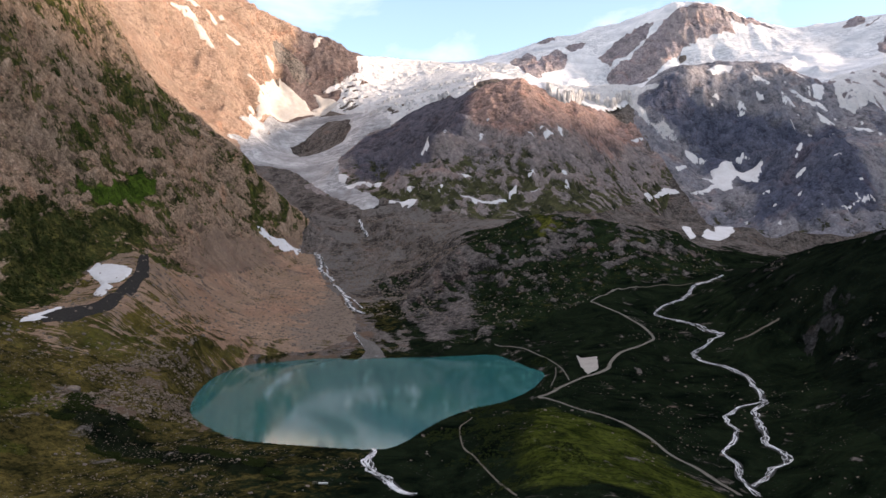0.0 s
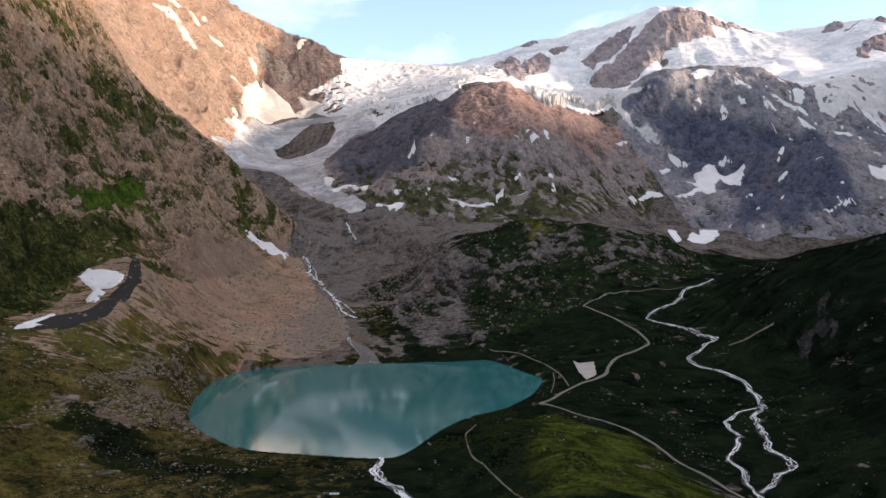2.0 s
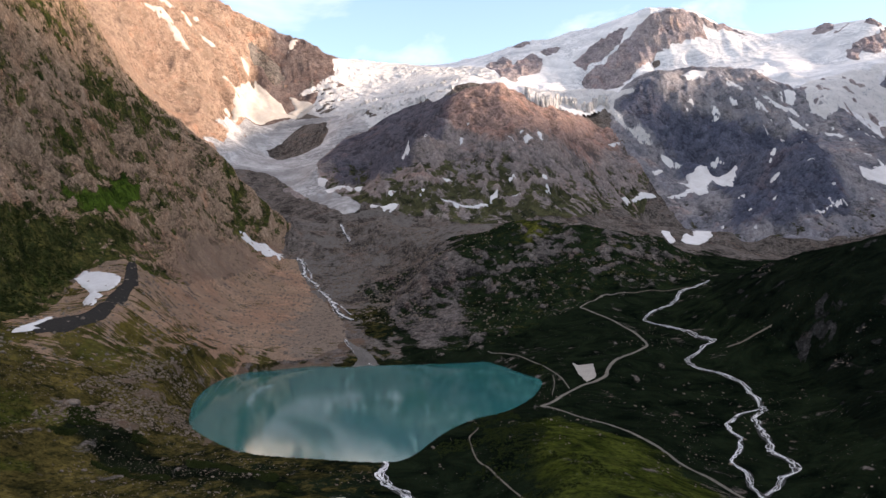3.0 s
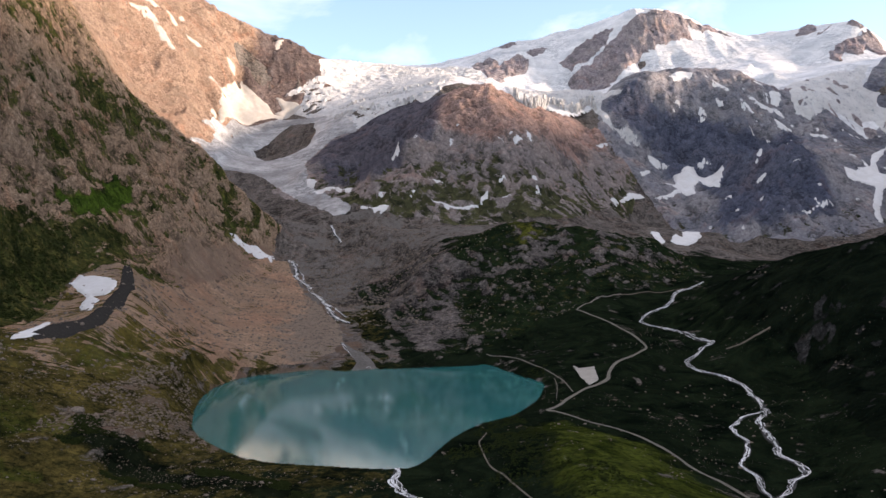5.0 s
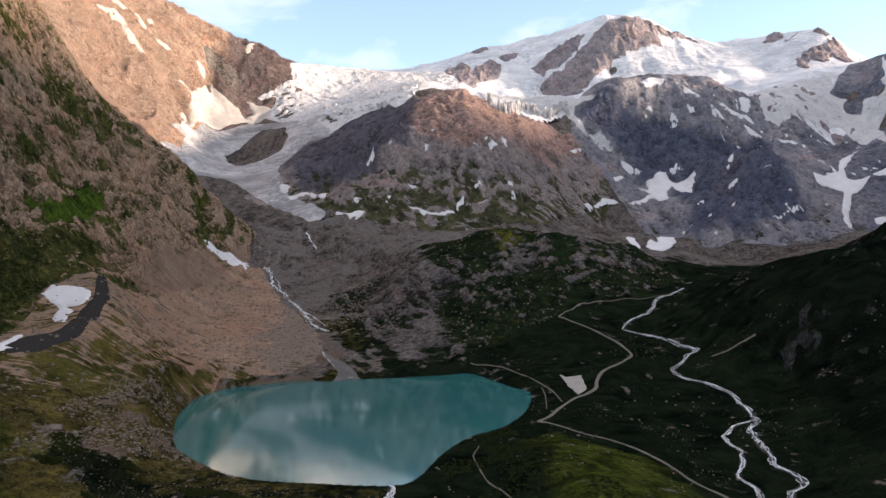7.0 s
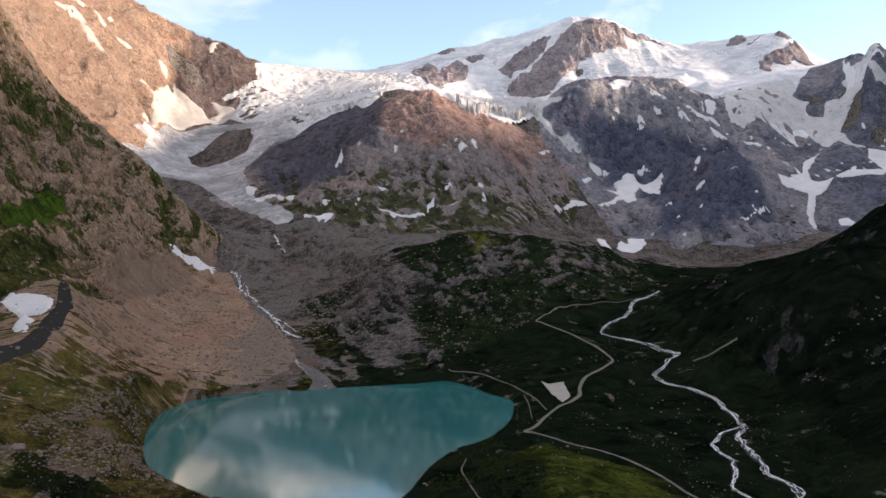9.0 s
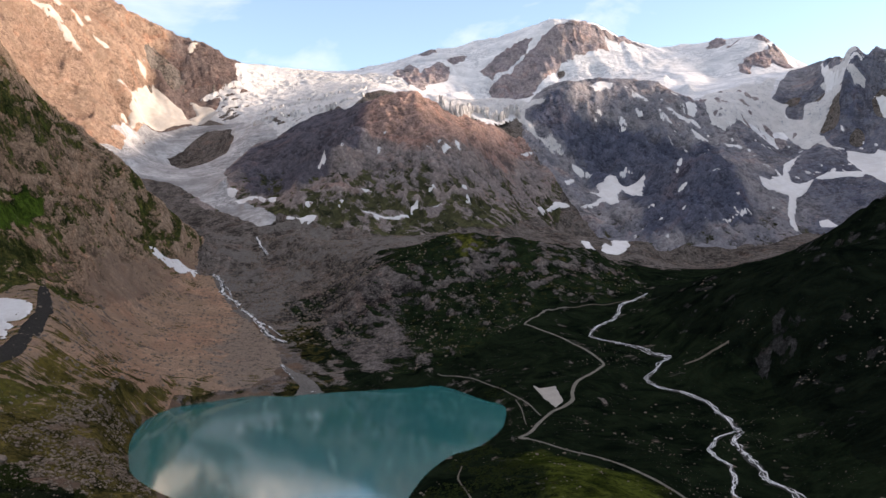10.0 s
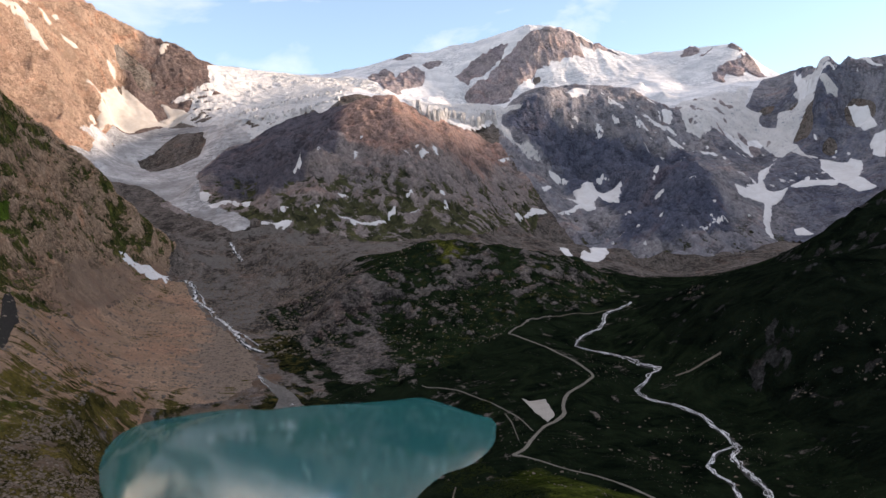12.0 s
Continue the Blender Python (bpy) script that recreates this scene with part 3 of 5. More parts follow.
def mesh_from(name, verts, faces, smooth=True):
    """A mesh from an array of places and an array of three- or four-cornered faces."""
    me = bpy.data.meshes.new(name)
    verts, faces = np.asarray(verts, np.float32), np.asarray(faces, np.int32)
    k = faces.shape[1]
    me.vertices.add(len(verts))
    me.vertices.foreach_set("co", verts.ravel())
    me.loops.add(faces.size)
    me.loops.foreach_set("vertex_index", faces.ravel())
    me.polygons.add(len(faces))
    me.polygons.foreach_set("loop_start", np.arange(len(faces), dtype=np.int32) * k)
    me.polygons.foreach_set("loop_total", np.full(len(faces), k, np.int32))
    me.polygons.foreach_set("use_smooth", np.full(len(faces), smooth))
    me.update(calc_edges=True)
    return me


def mask(me, name, values):
    me.attributes.new(name, "FLOAT", "POINT").data.foreach_set("value", np.asarray(values, np.float32))


def sheet(xs, ys, z, keep):
    """Cells of a plan grid as vertices and faces; only kept cells stay."""
    ny, nx = z.shape
    gx, gy = np.meshgrid(xs, ys)
    v = np.stack([gx, gy, z], -1).reshape(-1, 3)
    i = np.arange(ny * nx).reshape(ny, nx)
    f = np.stack([i[:-1, :-1], i[:-1, 1:], i[1:, 1:], i[1:, :-1]], -1)
    f = f[keep[:-1, :-1] & keep[:-1, 1:] & keep[1:, 1:] & keep[1:, :-1]]
    used = np.unique(f)
    back = np.full(ny * nx, -1)
    back[used] = np.arange(len(used))
    return v[used], back[f], used


def step01(v, a, b):
    s = np.clip((v - a) / (b - a), 0, 1)
    return s * s * (3 - 2 * s)


# ---------------- the land ----------------
REGIONS = {}
REGIONS["flank"] = [(-760, 600), (-560, 640), (-480, 800), (-450, 900), (-470, 1085), (-415, 1140), (-395, 1260), (-385, 1450), (-370, 1700), (-345, 1900), (-330, 2030), (-460, 2200), (-640, 2300), (-800, 2200), (-800, 1500)]
REGIONS["sunny"] = [(-1700, 2480), (-800, 2380), (-640, 3000), (-700, 3300), (-520, 3600), (-330, 3700), (-320, 3950), (-450, 4700), (-1700, 4700)]
REGIONS["hump"] = [(-440, 2600), (-250, 2330), (-50, 2180), (200, 2150), (420, 2220), (560, 2420), (700, 2640), (820, 2900), (740, 3100), (600, 3150), (330, 3060), (120, 3120), (-60, 3190), (-200, 3140), (-330, 3020), (-420, 2850)]
REGIONS["hump_two"] = [(820, 2900), (860, 2800), (880, 2600), (900, 2420), (1200, 2320), (1500, 2460), (1650, 2700), (1640, 3000), (1640, 3250), (1520, 3440), (1200, 3470), (930, 3400), (800, 3270), (740, 3100)]
REGIONS["summit"] = [(-320, 3950), (-330, 3700), (200, 3500), (600, 3150), (800, 3270), (930, 3400), (1200, 3470), (1520, 3440), (1640, 3250), (1800, 3100), (1930, 3200), (1960, 3260), (1972, 3300), (1987, 3354), (1972, 3408), (2060, 3500), (2255, 3736), (2330, 3810), (2750, 3900), (2900, 4800), (-450, 4800)]
REGIONS["west_wall"] = [(1640, 3250), (1640, 3000), (1650, 2700), (1500, 2460), (1600, 2280), (2400, 2300), (3300, 2900), (3300, 4100), (2750, 3900), (2330, 3810), (2255, 3736), (2060, 3500), (1972, 3408), (1987, 3354), (1972, 3300), (1960, 3260), (1930, 3200), (1800, 3100)]
REGIONS["hillock"] = [(-150, 1660), (-90, 1450), (-50, 1250), (10, 1140), (100, 1170), (190, 1250), (300, 1370), (400, 1370), (500, 1440), (520, 1560), (420, 1680), (150, 1760), (0, 1720)]
REGIONS["dark_hill"] = [(520, 1430), (460, 1340), (390, 1080), (405, 900), (350, 720), (300, 560), (290, 400), (380, 200), (700, -300), (1500, -300), (1500, 1200), (1450, 1800), (950, 1800), (700, 1520)]
REGIONS["moraine"] = [(-450, 780), (-380, 755), (-320, 830), (-290, 960), (-272, 1020), (-255, 1075), (-170, 1125), (-130, 1220), (-160, 1370), (-215, 1560), (-270, 1760), (-300, 1880), (-345, 1900), (-370, 1700), (-385, 1450), (-395, 1260), (-415, 1140), (-470, 1085), (-450, 900)]


SURFACES = []  # the plan grids of all pieces of land, to lay things on


def between(xs, ys, z, x, y):
    """Heights of a plan grid at places between its lines."""
    i, j = np.clip(np.searchsorted(xs, x) - 1, 0, len(xs) - 2), np.clip(np.searchsorted(ys, y) - 1, 0, len(ys) - 2)
    u, v = np.clip((x - xs[i]) / (xs[i + 1] - xs[i]), 0, 1), np.clip((y - ys[j]) / (ys[j + 1] - ys[j]), 0, 1)
    return (z[j, i] * (1 - u) + z[j, i + 1] * u) * (1 - v) + (z[j + 1, i] * (1 - u) + z[j + 1, i + 1] * u) * v


def surface(x, y):
    """The height of the built land at places of the plan."""
    x, y = np.asarray(x, float), np.asarray(y, float)
    best = np.full(x.shape, -1e9)
    for xs, ys, z in SURFACES:
        near = (x >= xs[0]) & (x <= xs[-1]) & (y >= ys[0]) & (y <= ys[-1])
        best[near] = np.maximum(best[near], between(xs, ys, z, x[near], y[near]))
    return best


MASKS = ("grass", "dry", "lush_or_lit", "shrub", "scree", "gravel", "sunlit_rust", "shade_dark_rock")


def land_masks(me, x, y, z, rule):
    """Where turf, dry turf, shrubs, scree and gravel lie."""
    got = rule(x, y, z)
    for k in MASKS:
        mask(me, k, got.get(k, 0.0) * np.ones(len(x)))
    mask(me, "rib", crags(x, y, broad(x, y)[0])[1])


def slope_of(me):
    n = np.empty(len(me.vertices) * 3, np.float32)
    me.vertices.foreach_get("normal", n)
    return n.reshape(-1, 3)[:, 2]


def region_depth(x, y, poly):
    """How far inside a region's ragged outline a place lies."""
    return inside_distance(x, y, poly) + 9 * fbm(x, y, 45, 3)


def region(name, key, step, material, label, rule, overlap=14.0, category="mountain", kind="structure"):
    poly = np.array(REGIONS[key], float)
    lo, hi = poly.min(0) - 2 * overlap, poly.max(0) + 2 * overlap
    xs, ys = np.arange(lo[0], hi[0], step), np.arange(lo[1], hi[1], step)
    gx, gy = np.meshgrid(xs, ys)
    d = region_depth(gx, gy, poly)
    keep = d > -overlap
    z = np.zeros(gx.shape)
    z[keep] = height(gx[keep], gy[keep])
    z -= 0.6 * overlap * step01(-d, 0, overlap)
    SURFACES.append((xs, ys, np.where(keep, z, -1e4)))
    v, f, used = sheet(xs, ys, z, keep)
    me = mesh_from(name, v, f)
    land_masks(me, v[:, 0], v[:, 1], v[:, 2], lambda x, y, zz: rule(x, y, zz, slope_of(me)))
    return tagged(part(name, me, material), label, category, kind=kind)


def spread(a, b, step, lo, hi, first):
    """Even steps from a to b, then wider and wider steps out to lo and hi."""
    inner = list(np.arange(a, b + step, step))
    for out, sign in ((lo, -1), (hi, 1)):
        p, s = (inner[0], first) if sign < 0 else (inner[-1], first)
        more = []
        while (p - out) * sign < 0:
            p, s = p + sign * s, s * 1.12
            more.append(p)
        inner = more[::-1] + inner if sign < 0 else inner + more
    return np.array(inner)


RUBBLE = [(-335, 640), (-200, 690), (-235, 770), (-262, 860), (-285, 960), (-315, 900), (-335, 760)]
KNOLL = [(70, 738), (60, 690), (60, 640), (54, 526), (40, 440), (180, 440), (176, 530), (152, 600), (126, 680), (95, 735)]
HEATH = [(-315, 695), (-270, 685), (-225, 650), (-165, 612), (-105, 572), (-95, 535), (-180, 560), (-260, 600), (-315, 635)]


def ground_rule(x, y, z, n):
    lake = inside_distance(x, y, LAKE)
    shore = step01(lake + 3 * fbm(x, y, 18, 3), -9, -1)
    head = step01(y, 1330, 1560) * step01(-y, -2450, -2150) * step01(-np.abs(x + 60), -420, -200)
    grass = 0.95 - 0.95 * head - 0.2 * shore - 0.45 * np.exp(-((x + 90) / 90) ** 2 - ((y - 1200) / 110) ** 2) - 1.6 * step01(y, 1900, 2300)
    rubble = step01(inside_distance(x, y, np.array(RUBBLE, float)) + 25 * fbm(x, y, 60, 3), -12, 12)
    heath = step01(inside_distance(x, y, np.array(HEATH, float)) + 22 * fbm(x, y, 45, 3), -10, 12)
    # Light on the knoll is put into its brighter, greener turf.
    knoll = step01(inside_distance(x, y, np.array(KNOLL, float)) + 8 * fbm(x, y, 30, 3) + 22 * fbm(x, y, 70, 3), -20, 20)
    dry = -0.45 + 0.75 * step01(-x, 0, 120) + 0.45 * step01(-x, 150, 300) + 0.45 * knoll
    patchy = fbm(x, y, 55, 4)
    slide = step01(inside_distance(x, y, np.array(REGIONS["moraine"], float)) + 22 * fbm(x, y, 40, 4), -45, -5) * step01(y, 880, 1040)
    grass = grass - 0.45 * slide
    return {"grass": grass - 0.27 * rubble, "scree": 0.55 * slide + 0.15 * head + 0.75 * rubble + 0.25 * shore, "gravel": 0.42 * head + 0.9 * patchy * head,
            "dry": dry, "lush_or_lit": 0.75 * knoll + 0.55 * step01(-x, 170, 300) * step01(patchy, -0.05, 0.25) * step01(-y, -900, -700),
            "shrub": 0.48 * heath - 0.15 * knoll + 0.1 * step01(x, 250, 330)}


def rock_rule(top, turf, rubble=0.0):
    """Bare rock above, turf on the gentler ground below."""
    def rule(x, y, z, n):
        low = step01(-z, -top, -top + 160)
        flat = step01(n, 0.62, 0.85)
        return {"lush_or_lit": 0.12, "grass": turf * low * (0.35 + 0.65 * flat) - 0.1, "scree": rubble + 0.3 * flat * (1 - low), "dry": 0.2}
    return rule


def inside_soft(x, y, outline, soft):
    """1 well inside a ragged outline of the plan, fading to 0 outside it."""
    return step01(inside_distance(x, y, np.array(outline, float)) + 0.8 * soft * fbm(x, y, 2.2 * soft, 4), -0.6 * soft, 0.6 * soft)


def hump_rule(x, y, z, n):
    low = step01(-z + 40 * fbm(x, y, 120, 3), -470, -360)
    # The west face is coloured dark for its shade.
    return {"grass": 0.62 * low + 0.25 * step01(-z, -330, -240) - 0.25, "scree": -0.2, "gravel": 0.45 * low - 0.2, "dry": 0.0, "lush_or_lit": 0.05,
            "sunlit_rust": inside_soft(x, y, SUNLIT_RUST, 60), "shade_dark_rock": inside_soft(x, y, SHADE_WEST, 50)}


def buttress_rule(x, y, z, n):
    got = rock_rule(330, 0.35)(x, y, z, n)
    # The face's shade, put into the rock colour.
    got["shade_dark_rock"] = inside_soft(x, y, SHADE_FACE, 70)
    return got


def flank_rule(x, y, z, n):
    got = rock_rule(380, 0.52)(x, y, z, n)
    ledge, bush = step01(inside_distance(x, y, np.array(LEDGE, float)) + 7 * fbm(0.6 * y, 1.4 * z, 22, 4), -4, 4), step01(inside_distance(x, y, np.array(SHADE_SHRUBS, float)), -20, 20)
    got["grass"] = np.maximum(got["grass"], np.maximum(1.3 * ledge, 0.72 * bush))
    got["shrub"] = 0.25 * bush
    got["dry"] = 0.25 + 0 * x
    got["lush_or_lit"] = 0.95 * ledge + 0.3 * step01(fbm(y, z, 48, 4), 0.12, 0.3)
    got["grass"] = got["grass"] + 0.20 + 0.22 * step01(fbm(y, z, 150, 3), 0.0, 0.35) + 0.16 * step01(fbm(y, z, 48, 4), 0.1, 0.4)
    apron = step01(y + 0.8 * x + 60 * fbm(x, y, 90, 4), 880, 1100) * step01(-z + 30 * fbm(x, y, 60, 3), -240, -110)
    got["scree"] = got["scree"] + 0.95 * apron
    got["grass"] = np.maximum(got["grass"] - 0.75 * apron, 1.3 * ledge)
    return got


def moraine_rule(x, y, z, n):
    streak = fbm(0.07 * (0.96 * x + 0.29 * y), -0.29 * x + 0.96 * y, 7, 3)
    low = step01(890 + 0.5 * (x + 373) - y + 12 * fbm(x, y, 40, 3), -25, 25)
    band = step01(y, 860, 930) * (0.35 + 0.65 * step01(-y, -1180, -1040)) * step01(-x, 265, 320)
    high = step01(y, 1080, 1300)
    foot = step01(inside_distance(x, y, LAKE) + 30 * fbm(x, y, 60, 4), -75, -8)
    return {"grass": 0.80 * low + (1 - low) * (-0.2 + band * (0.58 + 0.25 * streak) + 0.6 * foot) + 0.25 * step01(x, -200, -150), "scree": 0.75 + 0.35 * fbm(x * 0.15, y, 30, 4), "gravel": -0.1 + 0.35 * high + 0.75 * step01(x + 50 * fbm(x, y, 80, 4), -285, -150),
            "dry": 0.55 + 0.5 * band, "lush_or_lit": 0.45 * low * step01(fbm(x, y, 50, 3), -0.1, 0.25) + 0.25 * band, "shrub": 0.08 * low}


def build_ground():
    xs = spread(-480, 620, 2.5, -9000, 9000, 4.0)
    ys = np.concatenate([spread(430, 1400, 2.5, -9000, 1300, 4.0)])
    ys = ys[ys <= 1400]
    ys = np.concatenate([ys, spread(1404, 2300, 5.0, 1404, 9000, 8.0)])
    gx, gy = np.meshgrid(xs, ys)
    z = height(gx, gy)
    far = step01(np.hypot(gx - 300, gy - 1500), 5200, 8000)
    z = z * (1 - far) + 300 * far
    for poly in REGIONS.values():
        p = np.array(poly, float)
        box = (gx > p[:, 0].min()) & (gx < p[:, 0].max()) & (gy > p[:, 1].min()) & (gy < p[:, 1].max())
        z[box] -= 40 * step01(region_depth(gx[box], gy[box], p), -3, 60)
    SURFACES.append((xs, ys, z))
    v, f, used = sheet(xs, ys, z, np.ones(z.shape, bool))
    me = mesh_from("ground", v, f)
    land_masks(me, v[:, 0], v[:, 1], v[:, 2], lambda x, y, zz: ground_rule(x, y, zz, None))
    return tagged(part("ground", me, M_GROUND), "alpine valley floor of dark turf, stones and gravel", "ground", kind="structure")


build_ground()
region("mountain_flank", "flank", 2.2, M_FLANK, "steep brown rock mountainside with green turf ledges above the moraine", flank_rule)
# Here the dark mask is the cliff's own darker rock.
region("mountain_ridge", "sunny", 7, M_SUN, "sunlit tan rock ridge with snow gullies behind the glacier", lambda x, y, z, n: {"grass": -1.0, "scree": 0.05 + 0.45 * step01(-x + 90 * fbm(x, y, 200, 4), 680, 860) + 0.3 * fbm(x, y, 120, 4), "shade_dark_rock": 0.9 * step01(x + 50 * fbm(x, y, 110, 4), -740, -670)})
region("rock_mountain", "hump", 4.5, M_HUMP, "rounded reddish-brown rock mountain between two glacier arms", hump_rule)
region("rock_mountain", "hump_two", 5.5, M_GREY, "grey rock buttress with painted shade and snow patches below the icefield", buttress_rule)
region("snowfield", "summit", 10, M_FIRN, "broad white snowfields below the high summit", rock_rule(-500, 0))
# Blue shade on these cliffs is tinted into the rock.
region("cliff_mountain", "west_wall", 10, M_GREY, "blue-grey cliff mountain with hanging snowfields", lambda x, y, z, n: {**rock_rule(250, 0.3)(x, y, z, n), "shade_dark_rock": 0.45 + 0.5 * fbm(x, y, 300, 3)})
# A patch of sun on the crest is painted as yellow-green turf.
region("rocky_hillock", "hillock", 3, M_HILL, "hummocky dark hillock of turf and ice-worn rock slabs", lambda x, y, z, n: {"grass": 0.35 + 0.45 * step01(x, -20, 120) - 0.5 * step01(-n, -0.86, -0.7), "dry": -0.1, "shrub": 0.1, "lush_or_lit": 0.75 * np.exp(-((x - 195) / 34) ** 2 - ((y - 1535) / 45) ** 2)}, category="hill")
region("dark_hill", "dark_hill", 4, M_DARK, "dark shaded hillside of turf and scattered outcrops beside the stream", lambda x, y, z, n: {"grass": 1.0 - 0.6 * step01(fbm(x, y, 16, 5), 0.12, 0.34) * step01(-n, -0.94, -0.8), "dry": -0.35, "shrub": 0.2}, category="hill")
region("moraine", "moraine", 2.4, M_MORAINE, "pinkish scree moraine slope with thin dry grass streaks", moraine_rule, category="moraine")

# the lake
lake_v = np.concatenate([[[-80.0, 850.0, 0.0]], np.c_[smooth_line(LAKE_SHORE, True, 5.0), np.zeros(len(LAKE))]])
lake_c = np.array([-80.0, 850.0])
lake_v[1:, :2] += (lake_v[1:, :2] - lake_c) / np.linalg.norm(lake_v[1:, :2] - lake_c, axis=1)[:, None] * 3.0
k = len(LAKE)
lake_f = np.stack([np.zeros(k, int), 1 + np.arange(k), 1 + (np.arange(k) + 1) % k], -1)
tagged(part("lake", mesh_from("lake", lake_v, lake_f), M_WATER), "still turquoise glacial lake reflecting the evening clouds", "lake", kind="structure")


# ---------------- ice, snow, tracks and water laid on the land ----------------
def fall_material():
    n = Nodes("crevassed_white_ice")
    a, b = n.noise(70, 6, 0.6, warp=0.8), n.noise(13, 6, 0.7, (1, 0.45, 0.5), 1.5)
    cut = n.math("MULTIPLY", n.span(b, 0.36, 0.46, 1.0, 0.0), n.span(a, 0.4, 0.6, 0.25, 1.0))
    c = n.mix(n.span(a, 0.4, 0.75, 0, 0.6), (0.49, 0.48, 0.475), (0.30, 0.30, 0.308))
    c = n.mix(cut, c, (0.16, 0.185, 0.22))
    return n.done(c, 0.6, n.bump(b, 5.0, 0.9), 0.3)


def stone_material(name, a, b, size):
    n = Nodes(name)
    f, g = n.noise(size, 6, 0.7), n.noise(size * 9, 4)
    c = n.mix(n.span(f, 0.35, 0.65), a, b)
    c = n.mix(n.span(g, 0.45, 0.7, 0, 0.4), c, (b[0] * 0.7, b[1] * 0.7, b[2] * 0.7))
    return n.done(c, 0.92, n.bump(f, size * 0.25, 0.7))


def foam_material():
    n = Nodes("white_water")
    f, g = n.noise(2.8, 6, 0.78, warp=1.6), n.noise(14, 4)
    w = n.span(n.math("ADD", f, n.math("MULTIPLY", g, 0.5)), 0.64, 0.78)
    c = n.mix(w, (0.035, 0.039, 0.041), (0.68, 0.69, 0.71))
    return n.done(c, n.span(w, 0, 1, 0.12, 0.6), n.bump(f, 0.5, 0.6), 0.5)


M_FALL = fall_material()
M_BANK = stone_material("dark_gravel_and_cave_shade", (0.022, 0.021, 0.020), (0.04, 0.037, 0.034), 2.0)
M_GRAVEL = stone_material("pale_gravel", (0.34, 0.32, 0.29), (0.24, 0.225, 0.205), 1.5)
M_ROAD = stone_material("pale_road_gravel", (0.18, 0.168, 0.145), (0.10, 0.094, 0.08), 1.2)
M_TRAIL = stone_material("trodden_earth", (0.15, 0.135, 0.11), (0.09, 0.08, 0.065), 1.2)
M_WET = stone_material("wet_delta_gravel", (0.16, 0.152, 0.142), (0.075, 0.07, 0.066), 2.5)
M_BED = stone_material("wet_stream_stones", (0.075, 0.075, 0.075), (0.02, 0.021, 0.02), 1.6)
M_FOAM = foam_material()
M_STONE = stone_material("lichened_boulder", (0.22, 0.18, 0.146), (0.10, 0.084, 0.07), 0.8)


def drape(name, outline, material, step, thick, hole=None, crevasse=0.0, ragged=4.0, edge=6.0, fill=0):
    """A layer laid over the land within an outline: thin at its ragged edge, thicker inside."""
    poly = np.array(outline, float)
    lo, hi = poly.min(0) - 3 * step, poly.max(0) + 3 * step
    step = max(step, float(max(hi - lo)) / 420)
    xs, ys = np.arange(lo[0], hi[0] + step, step), np.arange(lo[1], hi[1] + step, step)
    gx, gy = np.meshgrid(xs, ys)
    d = inside_distance(gx, gy, poly)
    if hole is not None:
        d = np.minimum(d, -inside_distance(gx, gy, np.array(hole, float)))
    d = d + ragged * fbm(gx, gy, 4.5 * ragged + 3, 4)
    keep = d > -1.6 * step - 1.0
    if keep.sum() < 9:
        keep = np.ones(d.shape, bool)
    z = np.zeros(gx.shape)
    if fill:  # snow evens out the hollows, and the rock ribs stand through it
        z = surface(gx, gy)
        for _ in range(fill):
            p = np.pad(z, 1, "edge")
            z = (p[1:-1, 1:-1] + p[:-2, 1:-1] + p[2:, 1:-1] + p[1:-1, :-2] + p[1:-1, 2:]) / 5
    else:
        z[keep] = surface(gx[keep], gy[keep])
    z += thick * np.clip(d / edge, -1.0, 1.0) + 0.1
    if crevasse:
        cut = ridged(0.55 * gx + 0.5 * gy, gy * 1.5 - 0.9 * gx, 30, 4)
        z += crevasse * 0.5 * np.clip(cut, -1.2, 0.9) * step01(d, 0, 25) * (0.35 + 0.9 * step01(fbm(gx, gy, 260, 2), -0.3, 0.3))
    v, f, _ = sheet(xs, ys, z, keep)
    return part(name, mesh_from(name, v, f), material)


def ice(name, outline, label, material, step, thick, hole=None, crevasse=0.0):
    return tagged(drape(name, outline, material, step, thick, hole, crevasse, 7.0, 12.0), label, "glacier")


def serac(parent, x, y, wide, tall, lean, seed):
    """A broken ice tower with fluted sides."""
    rng = np.random.RandomState(seed)
    bm = bmesh.new()
    rings = []
    n = 7
    angle = np.sort(rng.uniform(0, 2 * math.pi, n))
    for k, h in enumerate((-0.25, 0.1, 0.45, 0.8, 1.0)):
        r = wide * (0.62 - 0.22 * max(h, 0)) * rng.uniform(0.85, 1.15, n)
        rings.append([bm.verts.new((x + lean * h * tall * 0.2 + r[i] * math.cos(angle[i]), y + 0.7 * r[i] * math.sin(angle[i]), h * tall + rng.uniform(-0.06, 0.06) * tall)) for i in range(n)])
    for a, b in zip(rings[:-1], rings[1:]):
        for i in range(n):
            bm.faces.new((a[i], a[(i + 1) % n], b[(i + 1) % n], b[i]))
    bm.faces.new(rings[-1])
    base = float(surface(np.array([float(x)]), np.array([float(y)]))[0])
    bmesh.ops.translate(bm, verts=bm.verts, vec=(0, 0, base))
    me = bpy.data.meshes.new("serac")
    bm.to_mesh(me)
    bm.free()
    return part("serac", me, M_FALL, parent)


